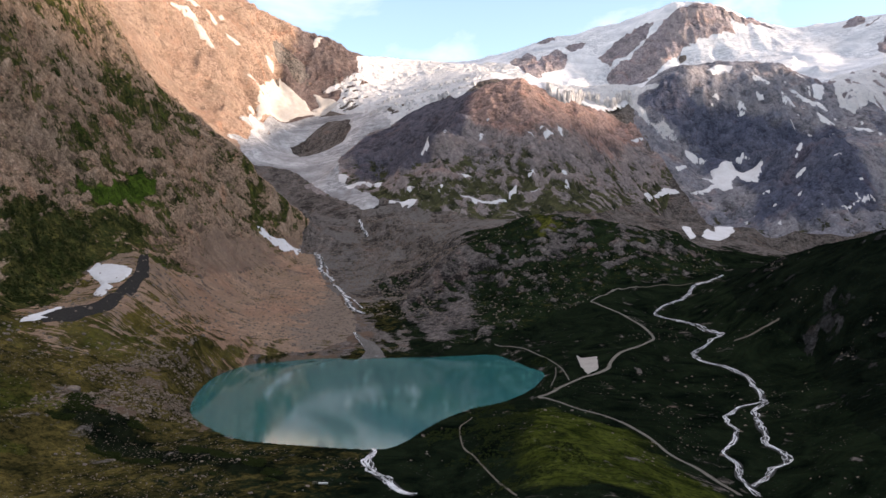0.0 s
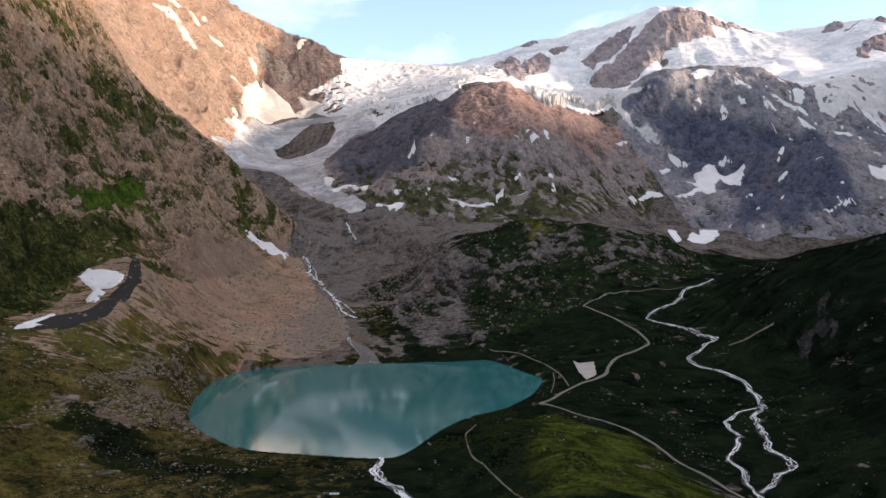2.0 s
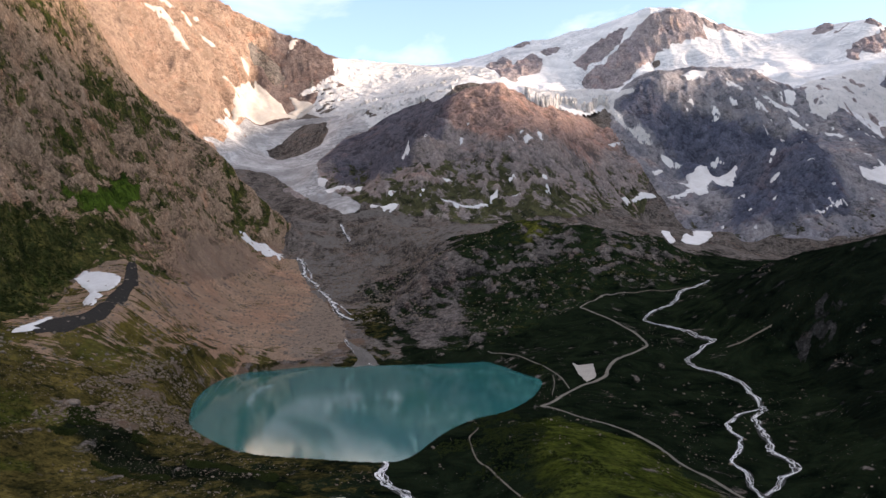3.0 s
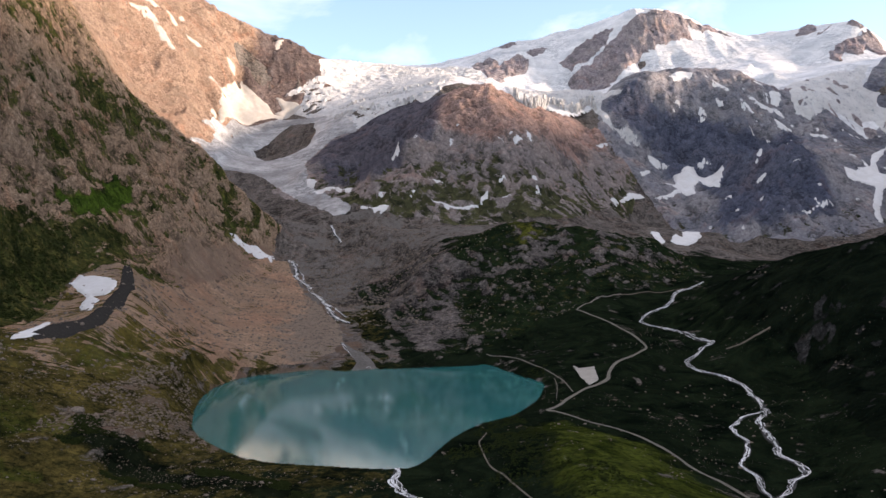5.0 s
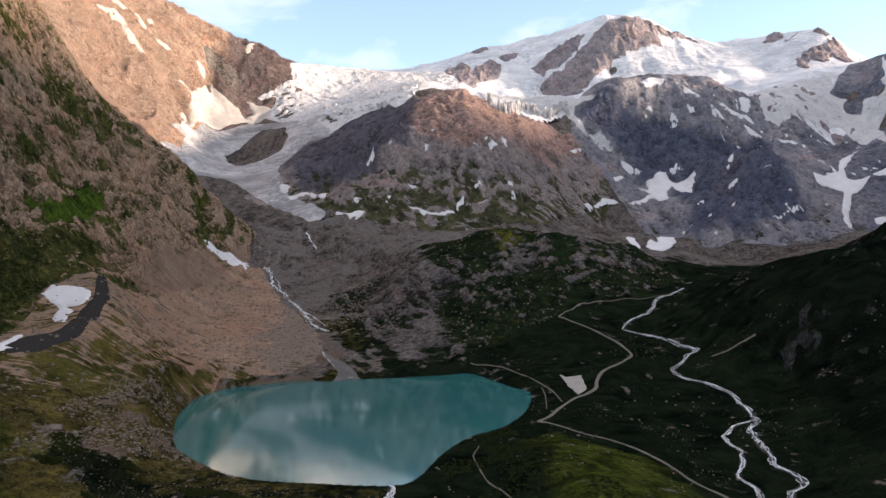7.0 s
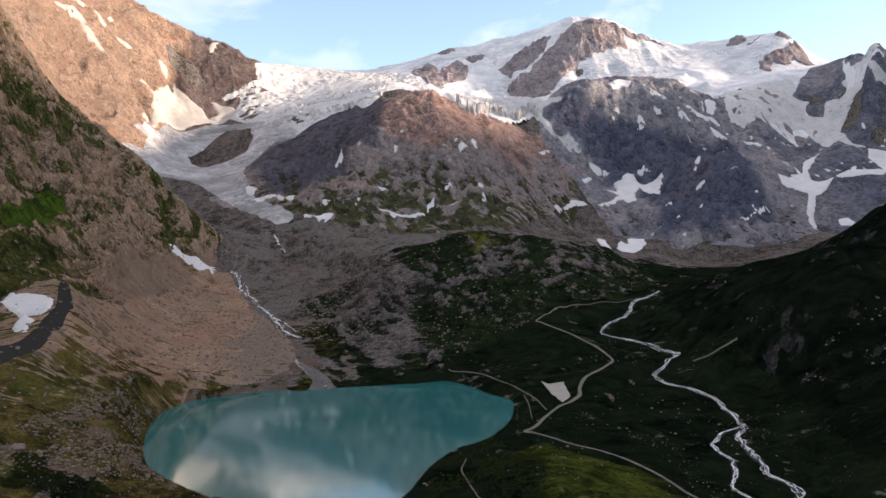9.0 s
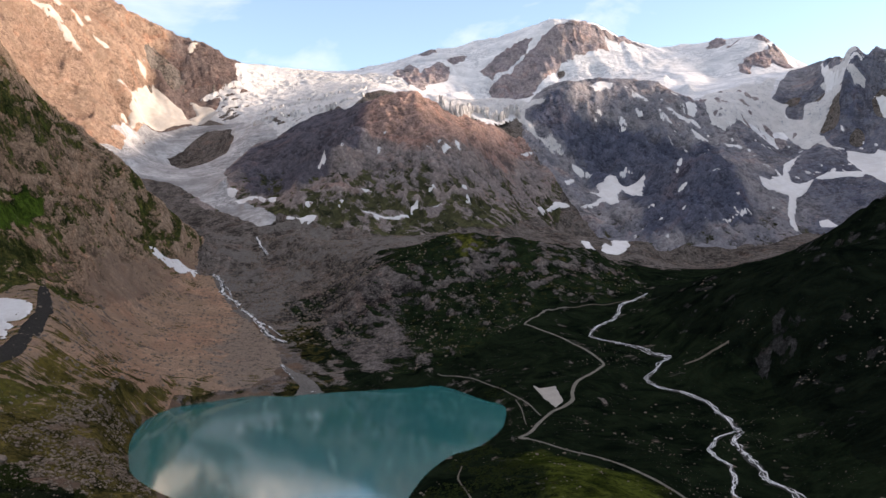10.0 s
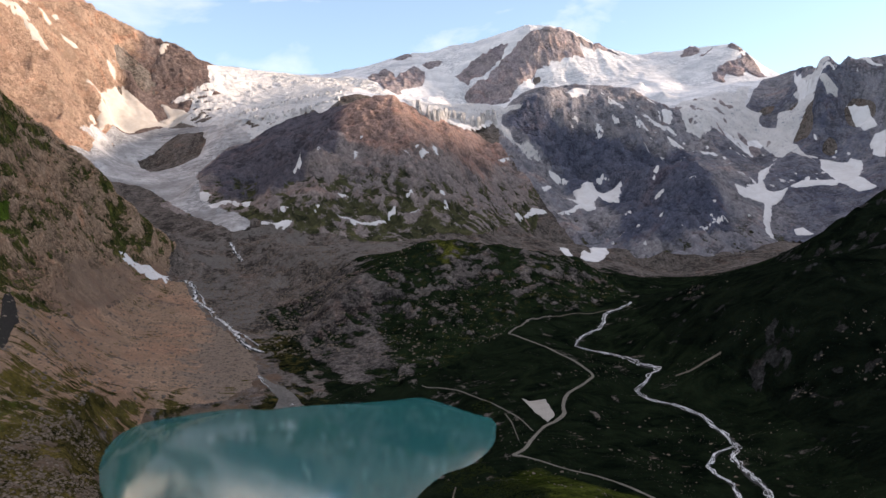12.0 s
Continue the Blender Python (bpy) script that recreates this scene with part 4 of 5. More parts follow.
def serac_wall(parent, line, count, wide, tall, seed, deep=45):
    """Ice towers along the broken front of a glacier."""
    rng = np.random.RandomState(seed)
    p = smooth_line(line, False, 3.0)
    for k in range(count):
        q = p[int(rng.uniform(0, len(p) - 1))]
        serac(parent, q[0] + rng.uniform(-6, 6), q[1] + rng.uniform(-4, deep), wide * rng.uniform(0.6, 1.3), tall * rng.uniform(0.6, 1.15), rng.uniform(-1, 1), seed + k)


def snow(name, outline, label, material=None):
    far = np.mean([p[1] for p in outline])
    return tagged(drape(name, outline, material or M_SNOW, 1.0 + far / 1500, 0.5 + far / 1100, None, 0.0, 0.8 + far / 420, 1.5 + far / 700, 8), label, "snow", "snow patches")


def rock_face(name, outline, label):
    ob = drape(name, outline, M_SUMMIT, 5.0, 7.0, None, 0.0, 8.0, 9.0)
    me = ob.data
    v = np.empty(len(me.vertices) * 3, np.float32)
    me.vertices.foreach_get("co", v)
    v = v.reshape(-1, 3)
    v[:, 2] += 6.0 * ridged(v[:, 0] * 1.6, v[:, 1], 60, 4)
    me.vertices.foreach_set("co", v.ravel())
    me.update()
    for k in MASKS:
        mask(me, k, np.zeros(len(v)))
    mask(me, "rib", crags(v[:, 0], v[:, 1], v[:, 2])[1])
    return tagged(ob, label, "rock")


def gravel_band(name, outline, label, material):
    return tagged(drape(name, outline, material, 1.5, 0.6, None, 0.0, 1.2, 2.0), label, "gravel", kind="structure")


def ribbon(name, line, width, label, material, wander=0.25, lift=0.35, category="road"):
    """A track along a line of the plan, following the land."""
    p = smooth_line(line, False, 2.5)
    side = np.gradient(p, axis=0)
    side = np.stack([side[:, 1], -side[:, 0]], -1) / (np.linalg.norm(side, axis=1)[:, None] + 1e-9)
    s = np.arange(len(p)) * 1.0
    w = width * (1 + wander * vnoise(s / 7, s * 0 + width))
    cross = np.array([-0.62, -0.5, -0.25, 0, 0.25, 0.5, 0.62])
    v = p[:, None, :] + side[:, None, :] * (cross[None, :] * w[:, None])[:, :, None]
    z = surface(v[..., 0], v[..., 1])
    mid = z[:, 1:6].mean(1)
    mid = np.convolve(np.pad(mid, 2, "edge"), np.ones(5) / 5, "valid")
    flat = np.maximum(mid[:, None], z) + lift
    flat[:, 0], flat[:, 6] = z[:, 0] - 0.8, z[:, 6] - 0.8
    v = np.concatenate([v, flat[..., None]], -1)
    n = len(p)
    i = np.arange(n * 7).reshape(n, 7)
    f = np.stack([i[:-1, :-1], i[:-1, 1:], i[1:, 1:], i[1:, :-1]], -1).reshape(-1, 4)
    return tagged(part(name, mesh_from(name, v.reshape(-1, 3), f), material), label, category, kind="structure")


def stream(name, line, width, label, material):
    """A stony wet bed with white strands of water that weave along it."""
    bed = ribbon(name, line, 0.95 * width, label, M_BED, 0.4, 0.25, "stream")
    p = smooth_line(line, False, 2.5)
    side = np.gradient(p, axis=0)
    side = np.stack([side[:, 1], -side[:, 0]], -1) / (np.linalg.norm(side, axis=1)[:, None] + 1e-9)
    s = np.arange(len(p)) * 2.5
    count = 3 if width < 4 else 4 if width < 6 else 5
    for k in range(count):
        core = 0.2 * width if k == 0 and width > 6 else 0.0
        off = (0.35 if core else 0.75) * width * vnoise(s / 11 + 37.1 * k, s * 0 + 3.3 * k + len(line))
        w = ribbon("strand", p[::2] + (side * off[:, None])[::2] if len(p) > 6 else p, core + 0.28 + 0.035 * width, "", material, 0.95, 0.45, "")
        w.parent = bed
        for key in ("category", "kind"):
            if key in w:
                del w[key]
    return bed


# glaciers and ice
ice("glacier", [(-765, 3154), (-749, 3246), (-704, 3388), (-537, 3556), (-332, 3474), (-171, 3152), (-189, 3070), (-263, 3066), (-291, 3016), (-350, 2938), (-354, 2792), (-324, 2588), (-278, 2492), (-195, 2310), (-171, 2246), (-179, 2202), (-218, 2214), (-302, 2396), (-395, 2578), (-476, 2738), (-535, 2804), (-600, 2790), (-630, 2754), (-676, 2806), (-745, 2994), (-781, 2994), (-763, 3030), (-721, 3070), (-732, 3184), (-758, 3140)], "dirty grey glacier tongue winding round a rock island", M_ICE, 5.0, 3.0, hole=[(-602, 3282), (-547, 3374), (-477, 3472), (-381, 3434), (-353, 3256), (-366, 3088), (-444, 3058), (-526, 3038)])
main_ice = ice("glacier", [(-393, 3960), (-339, 4240), (-225, 4294), (-48, 4338), (71, 4320), (252, 4348), (372, 4182), (429, 4046), (469, 3810), (382, 3606), (309, 3846), (201, 3584), (135, 3218), (64, 3046), (39, 3226), (-44, 3188), (-126, 3134), (-190, 3086), (-330, 3454), (-436, 3532), (-479, 3582), (-449, 3650), (-444, 3720), (-525, 3696), (-495, 3728), (-432, 3782), (-377, 3822)], "broad crevassed glacier flowing down from the snow saddle", M_FALL, 6.0, 4.0, crevasse=14.0)
hanging = ice("hanging_glacier", [(469, 3810), (536, 3474), (800, 4086), (771, 3452), (843, 3266), (868, 3234), (826, 3246), (795, 3262), (777, 3206), (800, 3110), (848, 3092), (886, 3078), (839, 3060), (797, 3102), (765, 3142), (752, 3196), (740, 3266), (680, 3198), (626, 3206), (562, 3218), (451, 2866), (408, 2850), (376, 2850)], "jagged white ice cliff of a hanging glacier above bare rock", M_FALL, 5.0, 6.0, crevasse=12.0)
ice("glacier", [(1623, 3398), (1770, 3490), (1986, 3518), (2182, 3688), (1965, 3406), (2014, 3366), (1959, 3292), (2014, 3244), (2065, 3296), (2086, 3248), (2106, 3236), (2127, 3244), (2135, 3306), (2141, 3224), (2169, 3300), (2180, 3256), (2194, 3110), (2201, 3102), (2147, 3176), (2127, 3206), (2147, 3104), (2188, 3072), (2170, 3060), (2133, 3072), (2115, 3174), (2005, 3136), (1976, 3040), (1955, 2892), (1940, 2974), (1954, 3064), (1905, 3050), (1897, 3076), (1896, 3210), (1775, 3184), (1682, 3198), (1599, 3144), (1563, 3192)], "broken icefall spilling between dark cliffs", M_FALL, 6.0, 4.0, crevasse=8.0)
serac_wall(hanging, [(372, 2850), (409, 2850), (452, 2872), (562, 3218), (626, 3206), (680, 3198), (737, 3254), (759, 3206)], 150, 10.0, 36.0, 500, 22)
serac_wall(main_ice, [(-282, 3302), (-197, 3234), (-129, 3226), (-39, 3222), (50, 3188), (153, 3250)], 60, 15.0, 15.0, 900)
serac_wall(main_ice, [(-259, 3460), (-167, 3568), (-68, 3606), (57, 3582), (184, 3624)], 50, 14.0, 14.0, 990)

# rock walls that stand out of the snow
rock_face("rock_outcrop", [(358, 4280), (481, 4368), (507, 4330), (510, 4238), (626, 4326), (680, 4288), (659, 4202), (598, 4148), (537, 4124), (492, 3996), (429, 4046), (386, 4174)], "purple-brown rock outcrop in the snowfield")
rock_face("rock_outcrop", [(531, 4474), (600, 4572), (636, 4532), (644, 4436), (565, 4422)], "small dark rock tip on the snow crest")
rock_face("rock_outcrop", [(677, 4358), (726, 4382), (788, 4388), (763, 4336), (706, 4320)], "small dark rock band in the snow")
rock_face("rock_outcrop", [(824, 4224), (932, 4280), (1028, 4304), (1100, 4294), (1131, 4276), (1095, 4224), (961, 4158), (872, 4150), (846, 4192)], "dark purple rock wall beside a snow couloir")
rock_face("rock_outcrop", [(842, 4126), (957, 4144), (1126, 4226), (1206, 4248), (1269, 4258), (1351, 4282), (1469, 4302), (1518, 4256), (1510, 4158), (1434, 4148), (1370, 4130), (1280, 4118), (1220, 4108), (1130, 4044), (1066, 4018), (852, 3346), (787, 3418), (861, 4108)], "tall brown rock face of the summit pyramid")
rock_face("rock_outcrop", [(1520, 4262), (1693, 4330), (1762, 4226), (1700, 4274), (1592, 4222), (1534, 4222)], "thin rock rib along the summit crest")
rock_face("rock_spire", [(2058, 4148), (2289, 4488), (2297, 4458), (2171, 4140), (2115, 4130)], "dark pointed rock spire on the snow crest")
rock_face("rock_spire", [(2148, 4100), (2248, 4144), (2175, 4090)], "low dark rock tooth on the snow crest")
rock_face("rock_spire", [(2275, 4088), (2350, 4110), (2390, 4074), (2349, 4046), (2310, 4064)], "jagged dark rock tip above the snow")
rock_face("rock_outcrop", [(2113, 3920), (2185, 3970), (2297, 3992), (2384, 4048), (2427, 4040), (2367, 3836), (2315, 3844), (2296, 3914), (2209, 3828), (2171, 3894), (2082, 3774), (2066, 3840)], "dark triangular rock peak with snow at its foot")

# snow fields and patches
snow("snow_patch", [(-800, 3402), (-754, 3492), (-731, 3560), (-710, 3644), (-659, 3630), (-595, 3622), (-565, 3578), (-514, 3568), (-605, 3518), (-720, 3378), (-746, 3284), (-761, 3254), (-755, 3382), (-750, 3468)], "cream sunlit avalanche snow cone below the tan cliffs", M_CONE)
snow("snow_patch", [(-565, 3670), (-474, 3648), (-440, 3620), (-513, 3560), (-560, 3578), (-531, 3604), (-548, 3638)], "cream sunlit snow apron at the foot of the cliff", M_CONE)
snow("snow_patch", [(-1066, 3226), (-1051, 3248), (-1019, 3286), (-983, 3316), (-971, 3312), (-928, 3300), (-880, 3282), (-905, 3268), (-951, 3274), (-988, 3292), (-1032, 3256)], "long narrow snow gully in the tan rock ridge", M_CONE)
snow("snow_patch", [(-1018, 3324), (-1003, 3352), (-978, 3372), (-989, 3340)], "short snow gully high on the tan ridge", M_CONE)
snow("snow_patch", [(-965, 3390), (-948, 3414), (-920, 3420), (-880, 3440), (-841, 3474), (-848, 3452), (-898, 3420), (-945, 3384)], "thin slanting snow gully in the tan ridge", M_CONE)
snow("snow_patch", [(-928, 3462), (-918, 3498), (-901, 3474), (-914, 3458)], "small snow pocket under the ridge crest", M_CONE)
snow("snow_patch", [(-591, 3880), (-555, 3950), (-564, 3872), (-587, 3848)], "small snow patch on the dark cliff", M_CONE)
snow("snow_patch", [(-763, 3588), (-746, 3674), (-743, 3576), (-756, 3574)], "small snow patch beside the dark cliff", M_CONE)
snow("snow_patch", [(-417, 1840), (-401, 1848), (-375, 1908), (-333, 1930), (-333, 1850), (-365, 1854), (-391, 1828), (-407, 1816)], "long finger of old snow beside the stream")
snow("snow_patch", [(257, 2458), (277, 2438), (279, 2432), (258, 2442)], "slanting snow streak on reddish rock")
snow("snow_patch", [(306, 2482), (333, 2494), (351, 2492), (316, 2458)], "slanting snow streak on reddish rock")
snow("snow_patch", [(365, 2536), (383, 2530), (365, 2502)], "short snow streak on reddish rock")
snow("snow_patch", [(7, 2406), (15, 2424), (24, 2434), (20, 2404), (10, 2390)], "round snow spot on the dark rock face")
snow("snow_patch", [(357, 2370), (365, 2372), (362, 2312), (350, 2306)], "pointed snow spot on the rock slope")
snow("snow_patch", [(193, 2280), (214, 2300), (222, 2294), (205, 2276), (189, 2266)], "angular snow patch on grey rubble")
snow("snow_patch", [(48, 2230), (98, 2234), (137, 2240), (178, 2260), (181, 2252), (136, 2232), (89, 2224), (59, 2224)], "long crooked snow bank on a rock terrace")
snow("snow_patch", [(247, 2274), (274, 2286), (271, 2276), (249, 2270)], "thin snow strip on a rock terrace")
snow("snow_patch", [(250, 2336), (265, 2342), (264, 2332), (251, 2332)], "small snow spot on dark slope")
snow("snow_patch", [(51, 2294), (77, 2306), (74, 2302), (58, 2292)], "thin snow strip on dark slope")
snow("snow_patch", [(-7, 2248), (9, 2256), (9, 2252), (-6, 2236)], "thin snow strip on dark slope")
snow("snow_patch", [(-330, 2594), (-301, 2578), (-286, 2550), (-310, 2544), (-324, 2556)], "snow patch at the glacier edge")
snow("snow_patch", [(-317, 2526), (-243, 2486), (-173, 2386), (-181, 2362), (-241, 2460), (-285, 2472)], "snow bank below the dark rock mountain")
snow("snow_patch", [(-147, 2238), (-111, 2218), (-63, 2216), (-70, 2200), (-107, 2198), (-134, 2224)], "curved snow bank on grey rubble")
snow("snow_patch", [(920, 3068), (948, 3076), (980, 3078), (1025, 3064), (1007, 3064), (968, 3072), (935, 3056), (924, 3054)], "crooked snow strip under the dark buttress")
snow("snow_patch", [(849, 2936), (902, 3002), (890, 2972), (848, 2920)], "thin snow strip on grey slope")
snow("snow_patch", [(944, 2954), (979, 2950), (1002, 3030), (1020, 3008), (1063, 3052), (1089, 3048), (1088, 3034), (1100, 3018), (1121, 3002), (1158, 2988), (1176, 2986), (1115, 2872), (1087, 2884), (1075, 2962), (1042, 2922), (1020, 2862), (972, 2872), (913, 2844), (863, 2828), (934, 2876), (977, 2916)], "large branching snow patch on the rock bench")
snow("snow_patch", [(1106, 3050), (1130, 3050), (1146, 3032), (1121, 3044)], "small snow patch above the bench")
snow("snow_patch", [(1201, 2996), (1235, 2970), (1301, 3022), (1250, 2954), (1222, 2966), (1200, 2978)], "slanting snow ramp under the cliff")
snow("snow_patch", [(1229, 2822), (1326, 3000), (1353, 2998), (1265, 2840)], "slanting snow ramp under the cliff")
snow("snow_patch", [(1351, 2936), (1395, 2960), (1454, 3014), (1401, 2948)], "slanting snow ramp beside the glacier")
snow("snow_patch", [(666, 2710), (695, 2758), (706, 2742), (689, 2714), (666, 2696)], "square snow patch on grey slope")
snow("snow_patch", [(713, 2748), (767, 2814), (810, 2828), (820, 2820), (759, 2786), (727, 2760)], "thin snow arc on grey slope")
snow("snow_patch", [(664, 2258), (681, 2238), (668, 2152), (643, 2116)], "pointed snow patch on the far valley floor")
snow("snow_patch", [(689, 2168), (728, 2250), (738, 2222), (925, 2656), (806, 2254), (767, 2188), (719, 2140), (693, 2142)], "wide snow patch on the far valley floor")
snow("snow_patch", [(1231, 2512), (1303, 2546), (1346, 2560), (1356, 2550), (1285, 2530)], "long slanting snow streak on blue-grey rock")
snow("snow_patch", [(1132, 2592), (1149, 2590), (1145, 2584), (1131, 2586)], "small snow spot on dark rock")
snow("snow_patch", [(1171, 2518), (1179, 2510), (1176, 2504), (1167, 2506)], "small snow spot on dark rock")
snow("snow_patch", [(1300, 2690), (1321, 2686), (1317, 2682), (1302, 2686)], "small snow spot on dark rock")
snow("snow_patch", [(1326, 2608), (1349, 2616), (1348, 2612), (1329, 2606)], "small snow spot on dark rock")
snow("snow_patch", [(1089, 3312), (1159, 3360), (1205, 3334), (1162, 3304), (1126, 3288), (1094, 3272)], "snow hollow in the buttress crest")
snow("snow_patch", [(1345, 3230), (1362, 3188), (1391, 3156), (1422, 3148), (1357, 3154), (1335, 3178)], "slanting snow band on the dark buttress")
snow("snow_patch", [(1381, 3236), (1429, 3214), (1497, 3194), (1514, 3166), (1462, 3190), (1403, 3206)], "slanting snow band on the dark buttress")
snow("snow_patch", [(1463, 3160), (1503, 3112), (1479, 3104), (1452, 3124)], "slanting snow band on the dark buttress")
snow("snow_patch", [(1482, 3262), (1540, 3278), (1523, 3230), (1486, 3218)], "snow patch near the buttress crest")
snow("snow_patch", [(1436, 3308), (1483, 3306), (1477, 3274), (1440, 3278)], "snow patch near the buttress crest")
snow("snow_patch", [(1247, 3324), (1293, 3290), (1312, 3258), (1267, 3282)], "pinkish snow strip on the buttress crest")
snow("snow_patch", [(1248, 3240), (1269, 3204), (1251, 3214)], "short snow streak on dark rock")
snow("snow_patch", [(1175, 3220), (1197, 3212), (1195, 3192), (1170, 3190)], "small snow spot on dark rock")
snow("snow_patch", [(1055, 3188), (1096, 3228), (1098, 3216), (1064, 3188)], "small snow spot on dark rock")
snow("snow_patch", [(1358, 3136), (1377, 3134), (1373, 3126)], "small snow spot on dark rock")
snow("snow_patch", [(708, 3018), (765, 3054), (725, 3020)], "small snow strip under the ice cliff")
snow("snow_patch", [(1854, 3032), (1710, 2908), (1639, 2818), (1567, 2778), (1526, 2784), (1497, 2702), (1552, 2686), (1572, 2676), (1494, 2564), (1457, 2474), (1459, 2444), (1526, 2574), (1594, 2664), (1666, 2706), (1723, 2758), (1664, 2752), (1644, 2770), (1674, 2832), (1730, 2888)], "snow funnel running down between rock slabs")
snow("snow_patch", [(1995, 2942), (2033, 2930), (2075, 2888), (2095, 2896), (2113, 2854), (1992, 2720), (1940, 2578), (1894, 2602), (1917, 2748), (1938, 2854)], "large snow apron under the blue cliff")
snow("snow_patch", [(1580, 2526), (1618, 2526), (1602, 2444), (1556, 2474)], "snow patch in the shaded hollow")
snow("snow_patch", [(2202, 3044), (2251, 2988), (2224, 2906), (2187, 2928), (2207, 3016)], "hanging snow patch on the blue cliff")
snow("snow_patch", [(2203, 2886), (2230, 2866), (2141, 2764), (2149, 2830), (2170, 2878)], "hanging snow patch on the blue cliff")
snow("snow_patch", [(2172, 3190), (2182, 3146), (2250, 3098), (2330, 3056), (2400, 3150), (2330, 3260), (2230, 3280)], "snow cap on the blue cliff mountain")
snow("snow_patch", [(1738, 2766), (1804, 2786), (1904, 2762), (1919, 2718), (1820, 2744), (1750, 2744)], "thin snow ledge on grey slabs")
snow("snow_patch", [(1561, 3080), (1613, 3076), (1620, 3034), (1584, 3056)], "snow strip beside the icefall")
snow("snow_patch", [(-468, 1070), (-464, 1092), (-443, 1092), (-421, 1084), (-412, 1076), (-402, 1040), (-410, 1028), (-426, 1032), (-409, 1014), (-416, 1006), (-398, 946), (-431, 1000), (-434, 1020), (-433, 1030), (-449, 1052)], "old white snow patch in the gully behind the moraine")
snow("snow_patch", [(-431, 818), (-432, 844), (-428, 866), (-437, 910), (-429, 914), (-415, 864), (-418, 846), (-404, 840), (-425, 830)], "thin snow strip along the gully floor")
snow("snow_patch", [(2269, 3078), (2313, 3072), (2340, 3002), (2328, 3010), (2299, 3056)], "snow strip on the blue cliff crest")
snow("snow_patch", [(2328, 3578), (2171, 3282), (2162, 3156), (2191, 3106), (2159, 3118), (2151, 3180), (2136, 3214), (2126, 3208), (2119, 3226), (2138, 3270), (2172, 3340)], "snow gully below the blue cliff crest")



def fleck(rng, x, y, size):
    """A small ragged outline, longer than wide."""
    a, long = rng.uniform(0, math.pi), rng.uniform(1.3, 3.2)
    out = []
    for k in range(7):
        t, q = 2 * math.pi * k / 7, size * rng.uniform(0.6, 1.2)
        u, v = q * long * math.cos(t), q * math.sin(t)
        out.append((x + u * math.cos(a) - v * math.sin(a), y + u * math.sin(a) + v * math.cos(a)))
    return out


FLECKS = [  # a stretch of the plan, how many, and what they lie on
    (1330, 1560, 3060, 3270, 16, "small old snow fleck on the buttress shoulder"),
    (880, 1500, 2440, 2820, 14, "small old snow fleck on dark rock"),
    (-120, 560, 2230, 2560, 5, "small old snow fleck on greenish rock"),
    (1560, 1960, 2640, 3160, 46, "small snow remnant below the icefall"),
    (1960, 2300, 2720, 3080, 12, "small snow remnant on the blue cliff")]
rng = np.random.RandomState(41)
for x0, x1, y0, y1, count, label in FLECKS:
    for k in range(count):
        snow("snow_patch", fleck(rng, rng.uniform(x0, x1), rng.uniform(y0, y1), 2.0 + 7.0 * rng.uniform() ** 2.5), label)
for k in range(22):
    rock_face("rock_outcrop", fleck(rng, rng.uniform(1500, 1960), rng.uniform(3130, 3420), rng.uniform(8, 22)), "small rock island standing out of the icefall")

# ground cover with an outline of its own
gravel_band("gravel_bank", [(-429, 1184), (-400, 1106), (-385, 1064), (-382, 1020), (-373, 944), (-372, 884), (-388, 846), (-408, 830), (-421, 840), (-418, 890), (-395, 894), (-391, 938), (-404, 1012), (-398, 1042), (-414, 1106)], "dark gravel bank curving along the moraine crest", M_BANK)
# Flat dark patch in place of the cave's shaded opening.
gravel_band("ice_cave", [(-195, 2204), (-187, 2220), (-169, 2218), (-174, 2194)], "dark patch standing for a shaded meltwater cave mouth in the glacier snout", M_BANK)
gravel_band("gravel_fan", [(-138, 1228), (-118, 1192), (-103, 1178), (-80, 1098), (-91, 1090), (-116, 1090), (-110, 1126), (-124, 1176)], "pale gravel fan where the stream enters the lake", M_WET)
gravel_band("parking_area", [(158, 980), (161, 962), (179, 962), (168, 898), (153, 878), (152, 914)], "pale gravel parking area beside the road", M_GRAVEL)

# roads, trails and streams
ribbon("road", [(94, 774), (89, 780), (102, 790), (120, 822), (144, 862), (163, 880), (180, 904), (190, 934), (206, 966), (229, 994), (254, 1022), (266, 1038), (269, 1070), (268, 1110), (261, 1164), (250, 1208), (236, 1240), (231, 1278), (246, 1296), (277, 1332), (297, 1342), (321, 1344)], 3.5, "pale gravel mountain road with a sharp bend", M_ROAD)
ribbon("road", [(186, 518), (187, 542), (183, 562), (176, 580), (167, 590), (161, 606), (158, 634), (151, 660), (145, 684)], 2.8, "pale gravel road below the green knoll", M_ROAD)
ribbon("trail", [(145, 684), (133, 708), (116, 730), (103, 758), (94, 774)], 2.0, "narrow stony trail round the knoll", M_ROAD)
ribbon("trail", [(321, 1344), (361, 1352), (419, 1358), (461, 1356)], 2.0, "faint track crossing the upper valley", M_TRAIL)
ribbon("trail", [(68, 1118), (85, 1098), (104, 1058), (117, 1010), (130, 956), (130, 890), (129, 850)], 1.0, "narrow stony footpath above the lake shore", M_ROAD)
ribbon("trail", [(127, 940), (120, 890), (105, 818)], 0.8, "narrow footpath beside the lake", M_ROAD)
ribbon("trail", [(22, 712), (11, 666), (11, 598), (19, 566), (28, 526), (34, 484), (38, 452)], 1.0, "narrow earthen footpath on the dark slope", M_TRAIL)
ribbon("trail", [(355, 998), (372, 986), (400, 972)], 2.6, "pale worn track on the dark hillside", M_TRAIL)
